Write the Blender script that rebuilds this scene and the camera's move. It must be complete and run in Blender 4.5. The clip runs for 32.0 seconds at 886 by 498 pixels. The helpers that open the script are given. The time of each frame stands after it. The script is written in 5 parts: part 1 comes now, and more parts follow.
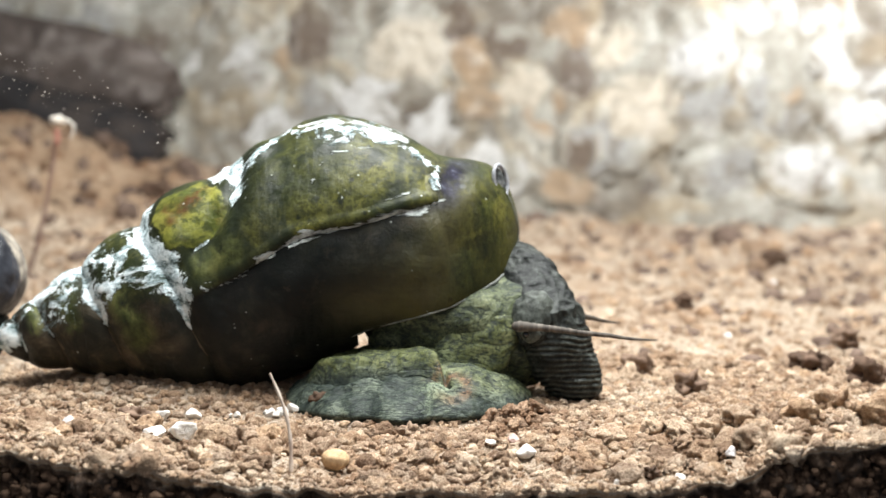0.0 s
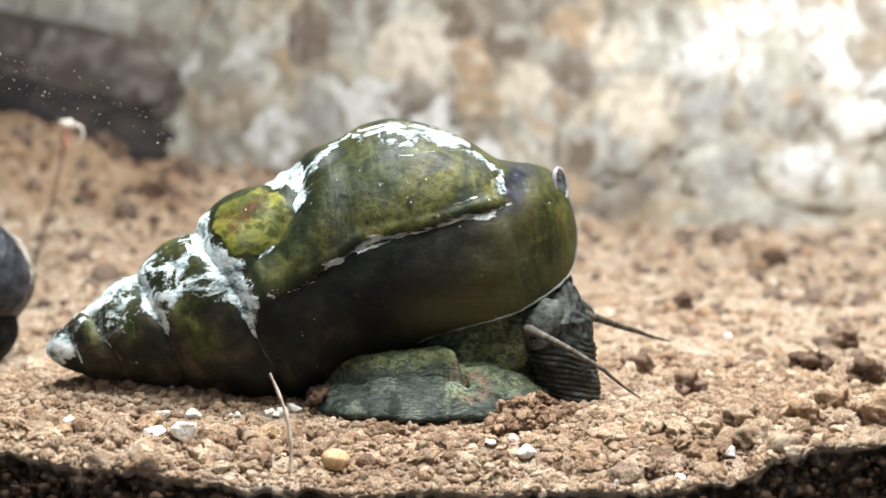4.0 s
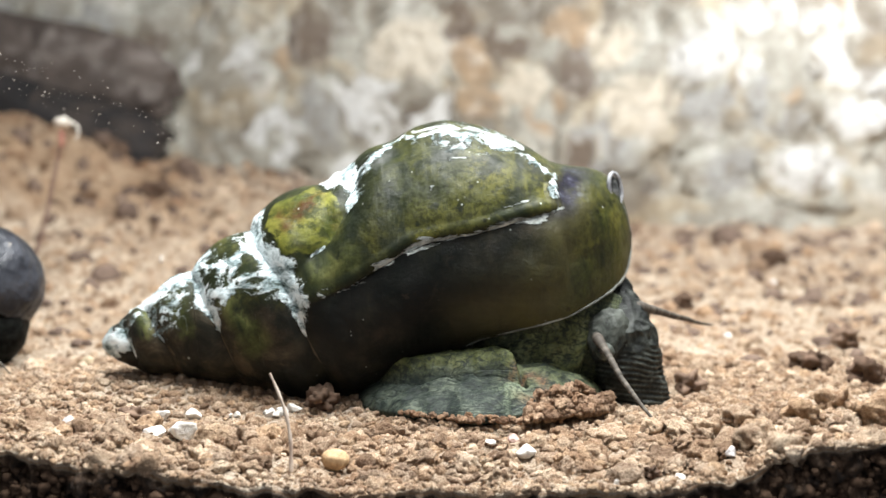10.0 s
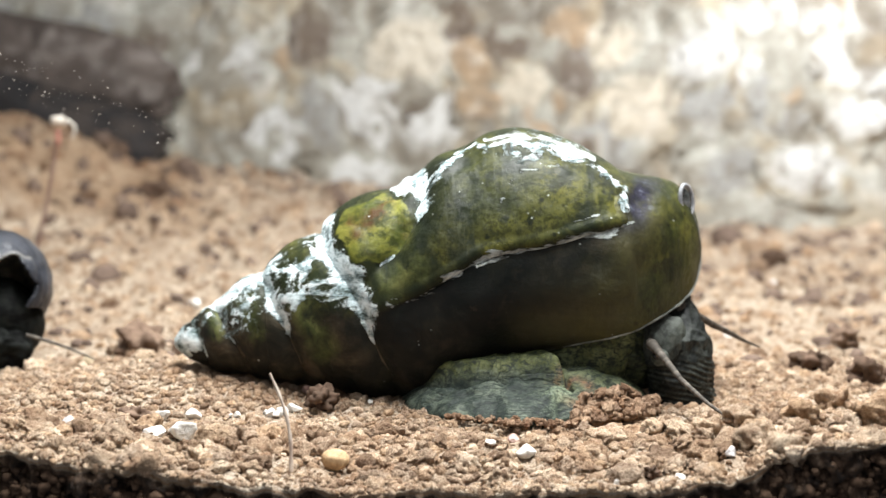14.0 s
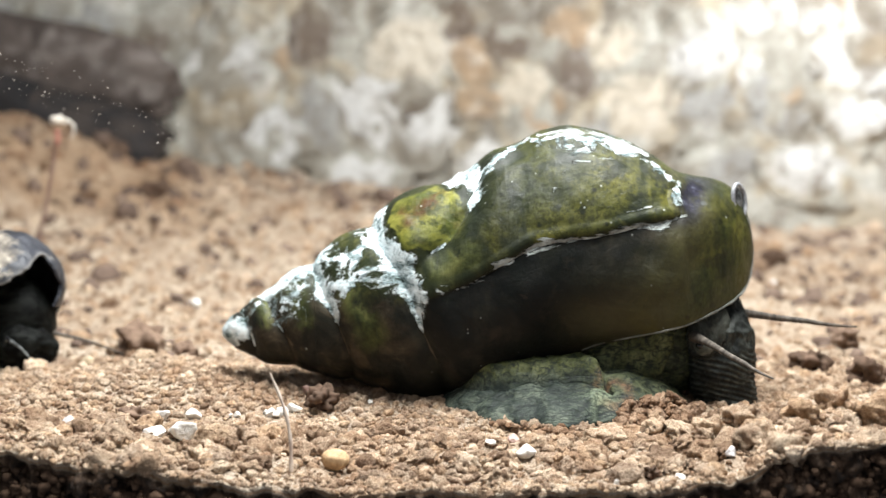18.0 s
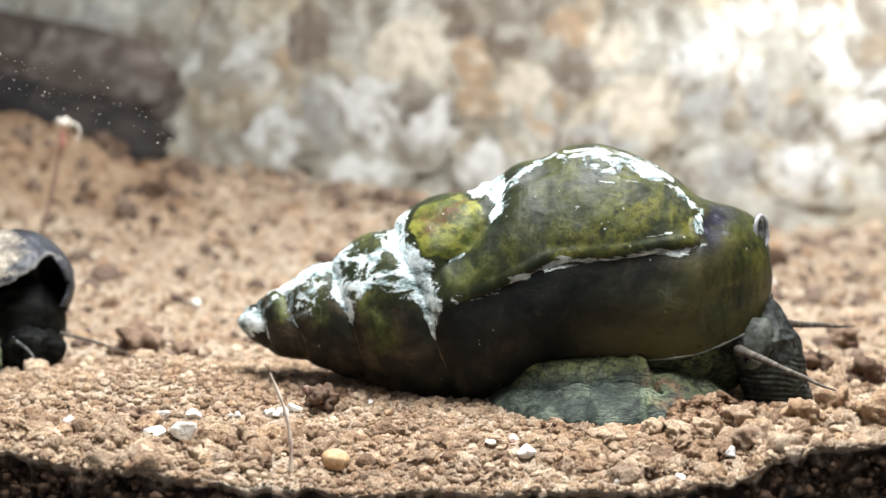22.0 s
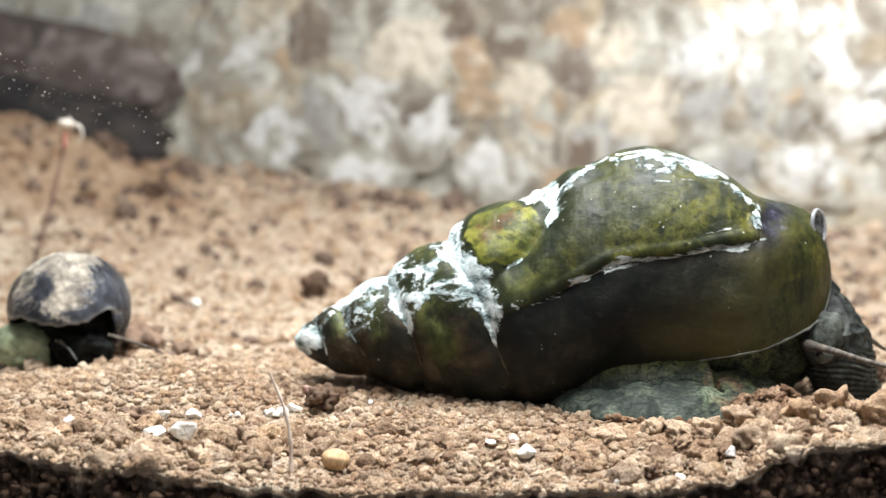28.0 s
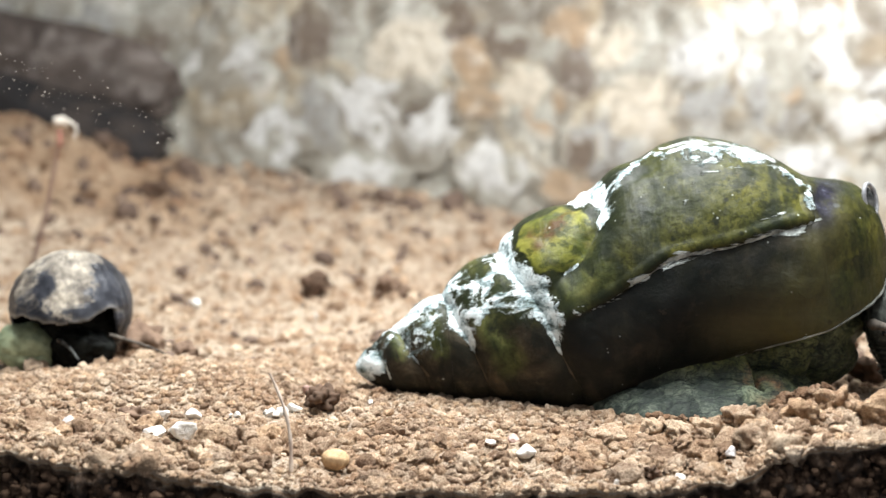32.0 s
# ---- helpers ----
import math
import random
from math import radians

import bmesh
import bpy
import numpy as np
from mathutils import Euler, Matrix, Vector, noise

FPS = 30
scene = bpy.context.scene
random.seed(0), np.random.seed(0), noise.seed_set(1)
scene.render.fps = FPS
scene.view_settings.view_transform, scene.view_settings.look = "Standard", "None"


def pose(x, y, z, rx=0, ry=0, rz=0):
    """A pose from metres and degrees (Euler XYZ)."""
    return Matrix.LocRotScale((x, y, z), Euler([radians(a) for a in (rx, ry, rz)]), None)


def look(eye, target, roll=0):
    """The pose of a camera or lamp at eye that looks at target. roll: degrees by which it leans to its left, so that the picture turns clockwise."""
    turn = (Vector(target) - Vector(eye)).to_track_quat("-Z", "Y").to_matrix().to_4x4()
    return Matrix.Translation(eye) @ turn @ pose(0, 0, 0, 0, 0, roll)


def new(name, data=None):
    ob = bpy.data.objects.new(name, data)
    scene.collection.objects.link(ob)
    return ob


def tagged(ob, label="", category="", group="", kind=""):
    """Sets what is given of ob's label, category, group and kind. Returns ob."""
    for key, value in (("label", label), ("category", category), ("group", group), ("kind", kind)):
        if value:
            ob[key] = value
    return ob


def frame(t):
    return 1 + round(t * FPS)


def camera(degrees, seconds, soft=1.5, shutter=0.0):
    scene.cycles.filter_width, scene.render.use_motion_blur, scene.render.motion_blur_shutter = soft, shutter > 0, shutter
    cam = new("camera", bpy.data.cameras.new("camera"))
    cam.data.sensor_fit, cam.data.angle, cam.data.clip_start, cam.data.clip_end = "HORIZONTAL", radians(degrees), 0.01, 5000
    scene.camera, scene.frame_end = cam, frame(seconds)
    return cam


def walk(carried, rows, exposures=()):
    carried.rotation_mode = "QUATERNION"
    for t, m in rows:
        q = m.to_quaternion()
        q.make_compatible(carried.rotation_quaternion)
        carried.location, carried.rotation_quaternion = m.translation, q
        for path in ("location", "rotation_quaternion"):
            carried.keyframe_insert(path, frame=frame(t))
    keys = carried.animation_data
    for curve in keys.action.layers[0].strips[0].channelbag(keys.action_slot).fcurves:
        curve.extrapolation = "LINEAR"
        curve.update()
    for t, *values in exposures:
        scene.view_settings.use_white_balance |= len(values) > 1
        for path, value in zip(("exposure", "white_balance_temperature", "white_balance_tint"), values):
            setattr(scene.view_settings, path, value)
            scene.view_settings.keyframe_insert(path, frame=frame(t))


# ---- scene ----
# ---- camera: stands still before the tank ----
cam = camera(36, 32.0, soft=1.25)
EYE = look((0, -0.143, 0.0276), (0, 0.0, 0.0276 - 0.143 * math.tan(radians(5.14))))
walk(cam, [(0, EYE), (32, EYE)])
cam.data.dof.use_dof = True
cam.data.dof.focus_distance = 0.125
cam.data.dof.aperture_fstop = 35.0

# ---- world and lamp ----
MM = 0.001
world = bpy.data.worlds.new("room")
scene.world = world
world.use_nodes = True
world.node_tree.nodes["Background"].inputs[0].default_value = (0.92, 0.95, 1.0, 1)
world.node_tree.nodes["Background"].inputs[1].default_value = 0.32


def area_lamp(name, eye, target, sx, sy, watts, colour):
    data = bpy.data.lights.new(name, "AREA")
    data.shape, data.size, data.size_y, data.energy, data.color = "RECTANGLE", sx, sy, watts, colour
    ob = new(name, data)
    ob.matrix_world = look(eye, target)
    return ob


area_lamp("tank_lamp", (0.016, -0.006, 0.16), (0.002, -0.001, 0.0), 0.13, 0.10, 1.19, (0.965, 0.985, 0.975))
area_lamp("tank_lamp_end", (0.120, 0.150, 0.120), (0.112, 0.23, 0.05), 0.05, 0.03, 0.27, (0.97, 0.985, 1.0))
scene.view_settings.exposure = 0.0


# ---- noise for shapes ----
def lattice(ix, iy, iz, seed):
    h = (ix * 374761393 + iy * 668265263 + iz * 2147483647 + seed * 1274126177) & 0xFFFFFFFF
    h = ((h ^ (h >> 13)) * 1274126177) & 0xFFFFFFFF
    return ((h ^ (h >> 16)) & 0xFFFF) / 32767.5 - 1.0


def vnoise(p, seed=0):
    """Smooth noise in -1..1 at points p (n, 3)."""
    p = np.asarray(p, float)
    i = np.floor(p).astype(np.int64)
    f = p - i
    f = f * f * (3 - 2 * f)
    out = 0.0
    for dx in (0, 1):
        for dy in (0, 1):
            for dz in (0, 1):
                w = (f[..., 0] if dx else 1 - f[..., 0]) * (f[..., 1] if dy else 1 - f[..., 1]) * (f[..., 2] if dz else 1 - f[..., 2])
                out = out + w * lattice(i[..., 0] + dx, i[..., 1] + dy, i[..., 2] + dz, seed)
    return out


def fbm(p, octaves=4, seed=0, gain=0.5):
    p = np.asarray(p, float)
    out, a = 0.0, 1.0
    for k in range(octaves):
        out = out + a * vnoise(p * 2 ** k + 17.3 * k, seed + k)
        a *= gain
    return out


def smooth(a, b, x):
    t = np.clip((x - a) / (b - a), 0, 1)
    return t * t * (3 - 2 * t)


# ---- mesh helpers ----
def mesh_of(name, verts, faces, material=None, shade=True):
    """A mesh from arrays of vertices (metres) and faces of one size."""
    verts, faces = np.asarray(verts, np.float32), np.asarray(faces, np.int32)
    me = bpy.data.meshes.new(name)
    n = faces.shape[1]
    me.vertices.add(len(verts))
    me.vertices.foreach_set("co", verts.ravel())
    me.loops.add(faces.size)
    me.loops.foreach_set("vertex_index", faces.ravel())
    me.polygons.add(len(faces))
    me.polygons.foreach_set("loop_start", np.arange(0, faces.size, n, dtype=np.int32))
    me.polygons.foreach_set("use_smooth", np.full(len(faces), shade))
    me.update(calc_edges=True)
    me.validate()
    if material:
        me.materials.append(material)
    return me


def grid_faces(nu, nv, closed=False):
    """Quads of a grid of nu x nv points; closed: round in v."""
    u, v = np.meshgrid(np.arange(nu - 1), np.arange(nv if closed else nv - 1), indexing="ij")
    w = (v + 1) % nv
    return np.stack([u * nv + v, u * nv + w, (u + 1) * nv + w, (u + 1) * nv + v], -1).reshape(-1, 4)


def attribute(me, name, values):
    me.attributes.new(name, "FLOAT", "POINT").data.foreach_set("value", np.asarray(values, np.float32).ravel())


def part(name, me, parent=None, label="", m=None):
    ob = new(name, me)
    ob.parent = parent
    if m is not None:
        ob.matrix_basis = m
    if label:
        ob["label"] = label
    return ob


def icosphere(level):
    bm = bmesh.new()
    bmesh.ops.create_icosphere(bm, subdivisions=level, radius=1.0)
    bm.verts.ensure_lookup_table()
    v = np.array([x.co[:] for x in bm.verts])
    f = np.array([[q.index for q in x.verts] for x in bm.faces])
    bm.free()
    return v, f


ICO = {k: icosphere(k) for k in (1, 2, 3, 4, 5)}


def lump(level, rx, ry, rz, rough=0.25, scale=1.3, seed=0, flat=0.0, octaves=3):
    """Vertices (mm) and faces of an uneven, somewhat angular lump."""
    v, f = ICO[level]
    d = v * (1 + rough * fbm(v * scale + seed * 3.7, octaves, seed)[:, None])
    if flat:
        d = np.clip(d, -1 + flat, 1 - flat)
    return d * (rx, ry, rz), f


def tube(path, radii, nv=16, squash=1.0):
    """Vertices (mm) and faces of a tube along the points of path."""
    path, radii = np.asarray(path, float), np.asarray(radii, float)
    t = np.gradient(path, axis=0)
    t /= np.linalg.norm(t, axis=1)[:, None]
    side = np.cross(t, (0.03, 1.0, 0.02))
    side /= np.linalg.norm(side, axis=1)[:, None]
    over = np.cross(t, side)
    a = np.linspace(0, 2 * np.pi, nv, endpoint=False)
    ring = side[:, None] * np.cos(a)[None, :, None] + squash * over[:, None] * np.sin(a)[None, :, None]
    return (path[:, None] + ring * radii[:, None, None]).reshape(-1, 3), grid_faces(len(path), nv, True)


# ---- materials ----
class Nodes:
    """A short way to write a node material."""

    def __init__(self, name, rough=0.6, spec=0.4):
        self.m = bpy.data.materials.new(name)
        self.m.use_nodes = True
        self.t = self.m.node_tree
        self.b = self.t.nodes["Principled BSDF"]
        self.b.inputs["Roughness"].default_value = rough
        self.b.inputs["Specular IOR Level"].default_value = spec
        self.co = self.t.nodes.new("ShaderNodeTexCoord").outputs["Object"]

    def put(self, value, socket):
        if isinstance(value, bpy.types.NodeSocket):
            self.t.links.new(value, socket)
        elif value is not None:
            socket.default_value = value

    def noise(self, scale, detail=4, rough=0.6, distort=0.0, co=None):
        n = self.t.nodes.new("ShaderNodeTexNoise")
        self.put(co or self.co, n.inputs["Vector"])
        for k, v in (("Scale", scale), ("Detail", detail), ("Roughness", rough), ("Distortion", distort)):
            n.inputs[k].default_value = v
        return n.outputs["Fac"]

    def cells(self, scale, co=None, out="Distance"):
        n = self.t.nodes.new("ShaderNodeTexVoronoi")
        self.put(co or self.co, n.inputs["Vector"])
        n.inputs["Scale"].default_value = scale
        return n.outputs[out]

    def scaled(self, x, y, z):
        n = self.t.nodes.new("ShaderNodeMapping")
        self.put(self.co, n.inputs["Vector"])
        n.inputs["Scale"].default_value = (x, y, z)
        return n.outputs[0]

    def ramp(self, fac, *stops):
        n = self.t.nodes.new("ShaderNodeValToRGB")
        self.put(fac, n.inputs[0])
        e = n.color_ramp.elements
        while len(e) < len(stops):
            e.new(0.5)
        for el, (pos, col) in zip(e, stops):
            el.position = pos
            el.color = (*col, 1) if isinstance(col, tuple) else (col, col, col, 1)
        return n.outputs[0]

    def mix(self, fac, a, b, blend="MIX"):
        n = self.t.nodes.new("ShaderNodeMix")
        n.data_type, n.blend_type = "RGBA", blend
        self.put(fac, n.inputs[0])
        for v, s in ((a, n.inputs[6]), (b, n.inputs[7])):
            self.put((*v, 1) if isinstance(v, tuple) else v, s)
        return n.outputs[2]

    def math(self, op, a, b=0.5, clamp=False):
        n = self.t.nodes.new("ShaderNodeMath")
        n.operation, n.use_clamp = op, clamp
        self.put(a, n.inputs[0])
        self.put(b, n.inputs[1])
        return n.outputs[0]

    def attr(self, name):
        n = self.t.nodes.new("ShaderNodeAttribute")
        n.attribute_name = name
        return n.outputs["Fac"]

    def island(self):
        return self.t.nodes.new("ShaderNodeNewGeometry").outputs["Random Per Island"]

    def each(self):
        return self.t.nodes.new("ShaderNodeObjectInfo").outputs["Random"]

    def bump(self, height, strength=0.5, distance=0.0004, normal=None):
        n = self.t.nodes.new("ShaderNodeBump")
        n.inputs["Strength"].default_value, n.inputs["Distance"].default_value = strength, distance
        self.put(height, n.inputs["Height"])
        if normal:
            self.put(normal, n.inputs["Normal"])
        return n.outputs[0]

    def done(self, colour, rough=None, normal=None):
        self.put((*colour, 1) if isinstance(colour, tuple) else colour, self.b.inputs["Base Color"])
        self.put(rough, self.b.inputs["Roughness"])
        self.put(normal, self.b.inputs["Normal"])
        return self.m


def soil_material(name, random_kind):
    n = Nodes(name, 0.7, 0.28)
    big = n.noise(70, 4, 0.6)
    mid = n.noise(650, 4, 0.62, 0.3)
    fine = n.noise(4200, 5, 0.72)
    col = n.ramp(big, (0.30, (0.420, 0.300, 0.204)), (0.5, (0.522, 0.411, 0.305)), (0.72, (0.615, 0.516, 0.405)))
    col = n.mix(n.ramp(mid, (0.36, 0.6), (0.54, 0.0)), col, (0.24, 0.140, 0.082))
    col = n.mix(n.ramp(mid, (0.56, 0.0), (0.72, 0.6)), col, (0.640, 0.520, 0.400))
    col = n.mix(n.ramp(fine, (0.38, 0.6), (0.48, 0.0)), col, (0.19, 0.115, 0.075))
    col = n.mix(n.ramp(fine, (0.56, 0.0), (0.66, 0.6)), col, (0.720, 0.640, 0.545))
    if not random_kind:
        # near-black colours that paint the shade of the cut face
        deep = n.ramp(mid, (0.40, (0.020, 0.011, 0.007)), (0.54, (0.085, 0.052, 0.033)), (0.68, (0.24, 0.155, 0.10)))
        # darker brown slope, with the boulder's shading painted in
        col = n.mix(n.attr("umber"), col, n.mix(1.0, col, (0.84, 0.74, 0.64), "MULTIPLY"))
        # orange band paints the glowing lit rim; the face's shade follows below
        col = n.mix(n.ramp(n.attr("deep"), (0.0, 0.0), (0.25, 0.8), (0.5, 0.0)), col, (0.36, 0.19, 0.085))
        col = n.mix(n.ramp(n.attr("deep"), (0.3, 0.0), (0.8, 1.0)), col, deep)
    if random_kind:
        r = n.each() if random_kind == "each" else n.island()
        tone = n.ramp(r, (0.0, (0.40, 0.31, 0.25)), (0.10, (0.60, 0.50, 0.42)), (0.22, (0.88, 0.74, 0.62)), (0.36, (0.80, 0.74, 0.70)), (0.5, (0.98, 0.90, 0.82)), (0.62, (1.02, 0.86, 0.70)), (0.74, (0.95, 0.90, 0.87)), (0.86, (1.18, 1.12, 1.04)), (0.94, (1.28, 1.22, 1.16)), (1.0, (1.6, 1.56, 1.52)))
        col = n.mix(0.95, col, tone, "MULTIPLY")
    # darker crumbs: damp brown and painted shade in one tint
    if random_kind == "umber":
        col = n.mix(1.0, col, (0.66, 0.57, 0.51), "MULTIPLY")
    return n.done(col, None, n.bump(fine, 1.0, 0.00045, n.bump(mid, 0.8, 0.0008)))


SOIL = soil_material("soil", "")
SOIL_CRUMBS = soil_material("soil_crumbs", "island")
SOIL_CRUMB = soil_material("soil_crumb", "each")


def plain_stone(name, dark, light, scale, rough=0.6, spec=0.4, fine=900):
    n = Nodes(name, rough, spec)
    col = n.ramp(n.noise(scale, 5, 0.65), (0.3, dark), (0.7, light))
    f = n.noise(fine, 4, 0.7)
    col = n.mix(n.ramp(f, (0.35, 0.5), (0.6, 0.0)), col, tuple(c * 0.55 for c in dark))
    return n.done(col, None, n.bump(f, 0.5, 0.0003))


PEBBLE = {
    "white": plain_stone("quartz", (0.66, 0.62, 0.56), (0.88, 0.86, 0.83), 700, 0.4, 0.4, 1500),
    "orange": plain_stone("orange_stone", (0.50, 0.33, 0.18), (0.66, 0.47, 0.28), 420, 0.6, 0.12, 1800),
    "grey": plain_stone("grey_stone", (0.42, 0.39, 0.38), (0.6, 0.58, 0.58), 400, 0.5),
    "pink": plain_stone("pink_stone", (0.42, 0.26, 0.22), (0.58, 0.42, 0.36), 400, 0.5),
    "yellow": plain_stone("yellow_stone", (0.48, 0.37, 0.24), (0.64, 0.53, 0.37), 400, 0.5),
    "dark": plain_stone("dark_clod", (0.07, 0.045, 0.03), (0.16, 0.10, 0.07), 300, 0.9, 0.2),
    "brown": plain_stone("brown_clod", (0.13, 0.082, 0.058), (0.26, 0.18, 0.128), 300, 0.9, 0.2),
}
PEBBLE["pale"] = SOIL_CRUMB
DARK_CLODS = plain_stone("dark_clods", (0.085, 0.058, 0.045), (0.22, 0.155, 0.12), 260, 0.9, 0.15)
DAMP_SHADED_CRUMBS = soil_material("damp_crumbs", "umber")
# soil on the cut face, darkened in colour for the shade there
SHADED_FACE_CRUMBS = plain_stone("shaded_face_soil", (0.025, 0.014, 0.009), (0.16, 0.10, 0.065), 300, 0.9, 0.15)
# the back wall's rock, by tone
def rock(name, dark, light, other):
    n = Nodes(name, 0.75, 0.3)
    col = n.ramp(n.noise(60, 5, 0.65, 0.6), (0.34, dark), (0.64, light))
    col = n.mix(n.ramp(n.noise(110, 4, 0.6, 0.8), (0.50, 0.0), (0.64, 0.8)), col, other)
    f = n.noise(300, 4, 0.7)
    col = n.mix(n.ramp(f, (0.36, 0.25), (0.55, 0.0)), col, tuple(0.5 * c for c in dark))
    return n.done(col, None, n.bump(f, 0.5, 0.001))


ROCK = {
    "brown": rock("rock_brown", (0.038, 0.029, 0.025), (0.115, 0.090, 0.077), (0.22, 0.19, 0.172)),
    # near-black paints the overhang's shadow onto dark brown rock
    "dark": rock("rock_recess_shade", (0.006, 0.006, 0.007), (0.020, 0.017, 0.017), (0.045, 0.034, 0.028)),
}
WALL_TONES = {"white": (0.65, 0.65, 0.635), "cream": (0.62, 0.555, 0.45), "tan": (0.40, 0.28, 0.175), "brown": (0.125, 0.09, 0.07), "grey": (0.325, 0.325, 0.315)}


def wall_material():
    """Weathered rock: mottled at three scales, each stone passing softly into the face round it."""
    n = Nodes("rock_face", 0.75, 0.25)
    a = n.noise(34, 5, 0.6, 0.8)
    b = n.noise(60, 4, 0.6, 0.6)
    c = n.noise(120, 5, 0.66, 0.9, n.scaled(1.0, 1.0, 0.75))
    col = n.ramp(a, (0.32, (0.13, 0.108, 0.088)), (0.41, (0.27, 0.25, 0.21)), (0.52, (0.41, 0.40, 0.35)), (0.66, (0.56, 0.55, 0.50)))
    col = n.mix(n.ramp(b, (0.53, 0.0), (0.64, 0.6)), col, (0.46, 0.36, 0.225))
    for tone, shade in WALL_TONES.items():
        edge = n.math("ADD", n.attr(tone), n.math("MULTIPLY", n.math("SUBTRACT", c, 0.5), 2.2))
        col = n.mix(n.math("MULTIPLY", n.ramp(edge, (0.22, 0.0), (0.75, 0.9)), n.ramp(n.attr(tone), (0.0, 0.0), (0.12, 1.0))), col, shade)
    col = n.mix(n.ramp(c, (0.38, 0.6), (0.50, 0.0)), col, (0.18, 0.15, 0.115))
    col = n.mix(n.ramp(c, (0.56, 0.0), (0.70, 0.4)), col, (0.60, 0.58, 0.54))
    f = n.noise(300, 5, 0.7, 0.5)
    col = n.mix(n.ramp(f, (0.36, 0.55), (0.52, 0.0)), col, (0.19, 0.155, 0.115))
    col = n.mix(n.ramp(f, (0.54, 0.0), (0.68, 0.45)), col, (0.66, 0.64, 0.58))
    return n.done(col, None, n.bump(f, 0.5, 0.002))


ROCK_FACE = wall_material()


def shell_material():
    n = Nodes("old_shell", 0.45, 0.16)
    worn, patch, purple, ridge, lip, last = (n.attr(k) for k in ("worn", "patch", "purple", "ridge", "lip", "last"))
    broad = n.noise(75, 4, 0.55, 0.6)
    mott = n.noise(360, 5, 0.62, 0.5)
    grow = n.noise(60, 4, 0.6, 0.6, n.scaled(4, 2, 0.9))
    col = n.ramp(broad, (0.34, (0.010, 0.014, 0.006)), (0.45, (0.030, 0.035, 0.012)), (0.58, (0.080, 0.080, 0.018)), (0.72, (0.155, 0.143, 0.030)))
    col = n.mix(n.ramp(grow, (0.42, 0.85), (0.56, 0.0)), col, (0.016, 0.022, 0.009))
    col = n.mix(n.ramp(n.math("ADD", n.attr("stria"), n.math("MULTIPLY", n.noise(200, 3), 2.0)), (0.5, 0.18), (0.95, 0.0)), col, (0.020, 0.024, 0.009))
    col = n.mix(n.ramp(mott, (0.38, 0.85), (0.49, 0.0)), col, (0.010, 0.014, 0.007))
    col = n.mix(n.ramp(mott, (0.58, 0.0), (0.72, 0.35)), col, (0.16, 0.15, 0.045))
    col = n.mix(n.math("MULTIPLY", n.attr("stain"), n.ramp(n.noise(160, 5, 0.65, 0.5), (0.36, 1.0), (0.62, 0.45))), col, (0.007, 0.010, 0.006))
    col = n.mix(n.ramp(n.noise(1500, 5, 0.72), (0.42, 0.6), (0.52, 0.0)), col, (0.010, 0.013, 0.006))
    pits = n.math("MULTIPLY", n.ramp(n.cells(520), (0.08, 0.9), (0.17, 0.0)), n.ramp(n.noise(110, 2), (0.46, 0.0), (0.56, 1.0)))
    col = n.mix(pits, col, (0.010, 0.012, 0.006))
    # the dark brown last whorl and spire, with their underside shade painted in
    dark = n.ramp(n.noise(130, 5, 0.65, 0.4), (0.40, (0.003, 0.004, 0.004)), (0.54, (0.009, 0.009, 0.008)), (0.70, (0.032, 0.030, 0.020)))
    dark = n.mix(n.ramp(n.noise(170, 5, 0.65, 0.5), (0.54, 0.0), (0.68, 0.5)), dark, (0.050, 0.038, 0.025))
    # olive-brown band, which also paints the whorl's sheen
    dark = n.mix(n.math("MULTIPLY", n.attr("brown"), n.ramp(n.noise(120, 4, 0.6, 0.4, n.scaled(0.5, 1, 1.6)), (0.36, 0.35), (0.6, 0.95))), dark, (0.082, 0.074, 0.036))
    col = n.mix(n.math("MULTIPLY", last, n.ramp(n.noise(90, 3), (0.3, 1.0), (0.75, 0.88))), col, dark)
    # brown tints under the spire, lightened to paint in bounce from the soil
    low_tint = n.ramp(n.noise(260, 6, 0.68, 0.6), (0.38, (0.008, 0.009, 0.007)), (0.50, (0.026, 0.023, 0.015)), (0.62, (0.085, 0.064, 0.040)), (0.72, (0.17, 0.13, 0.09)))
    col = n.mix(n.math("MULTIPLY", n.attr("spire"), n.ramp(n.noise(190, 5, 0.65, 0.5), (0.36, 0.35), (0.58, 0.95))), col, low_tint)
    col = n.mix(n.math("MULTIPLY", n.attr("moss"), n.ramp(n.noise(310, 5, 0.66, 0.5), (0.38, 0.0), (0.52, 1.0))), col, n.ramp(mott, (0.36, (0.016, 0.022, 0.008)), (0.5, (0.050, 0.058, 0.018)), (0.66, (0.12, 0.125, 0.040))))
    col = n.mix(n.math("MULTIPLY", n.attr("mouth"), n.ramp(n.noise(150, 5, 0.65), (0.38, 0.0), (0.64, 0.65))), col, (0.090, 0.080, 0.020))
    # yellow-green patch of bare young shell
    py = n.noise(170, 5, 0.62, 0.7, n.scaled(1.0, 1.0, 1.7))
    yellow = n.ramp(py, (0.34, (0.045, 0.042, 0.011)), (0.46, (0.085, 0.090, 0.018)), (0.58, (0.175, 0.178, 0.032)), (0.72, (0.34, 0.335, 0.08)))
    yellow = n.mix(n.ramp(n.noise(420, 5, 0.66), (0.38, 0.9), (0.48, 0.0)), yellow, (0.050, 0.062, 0.012))
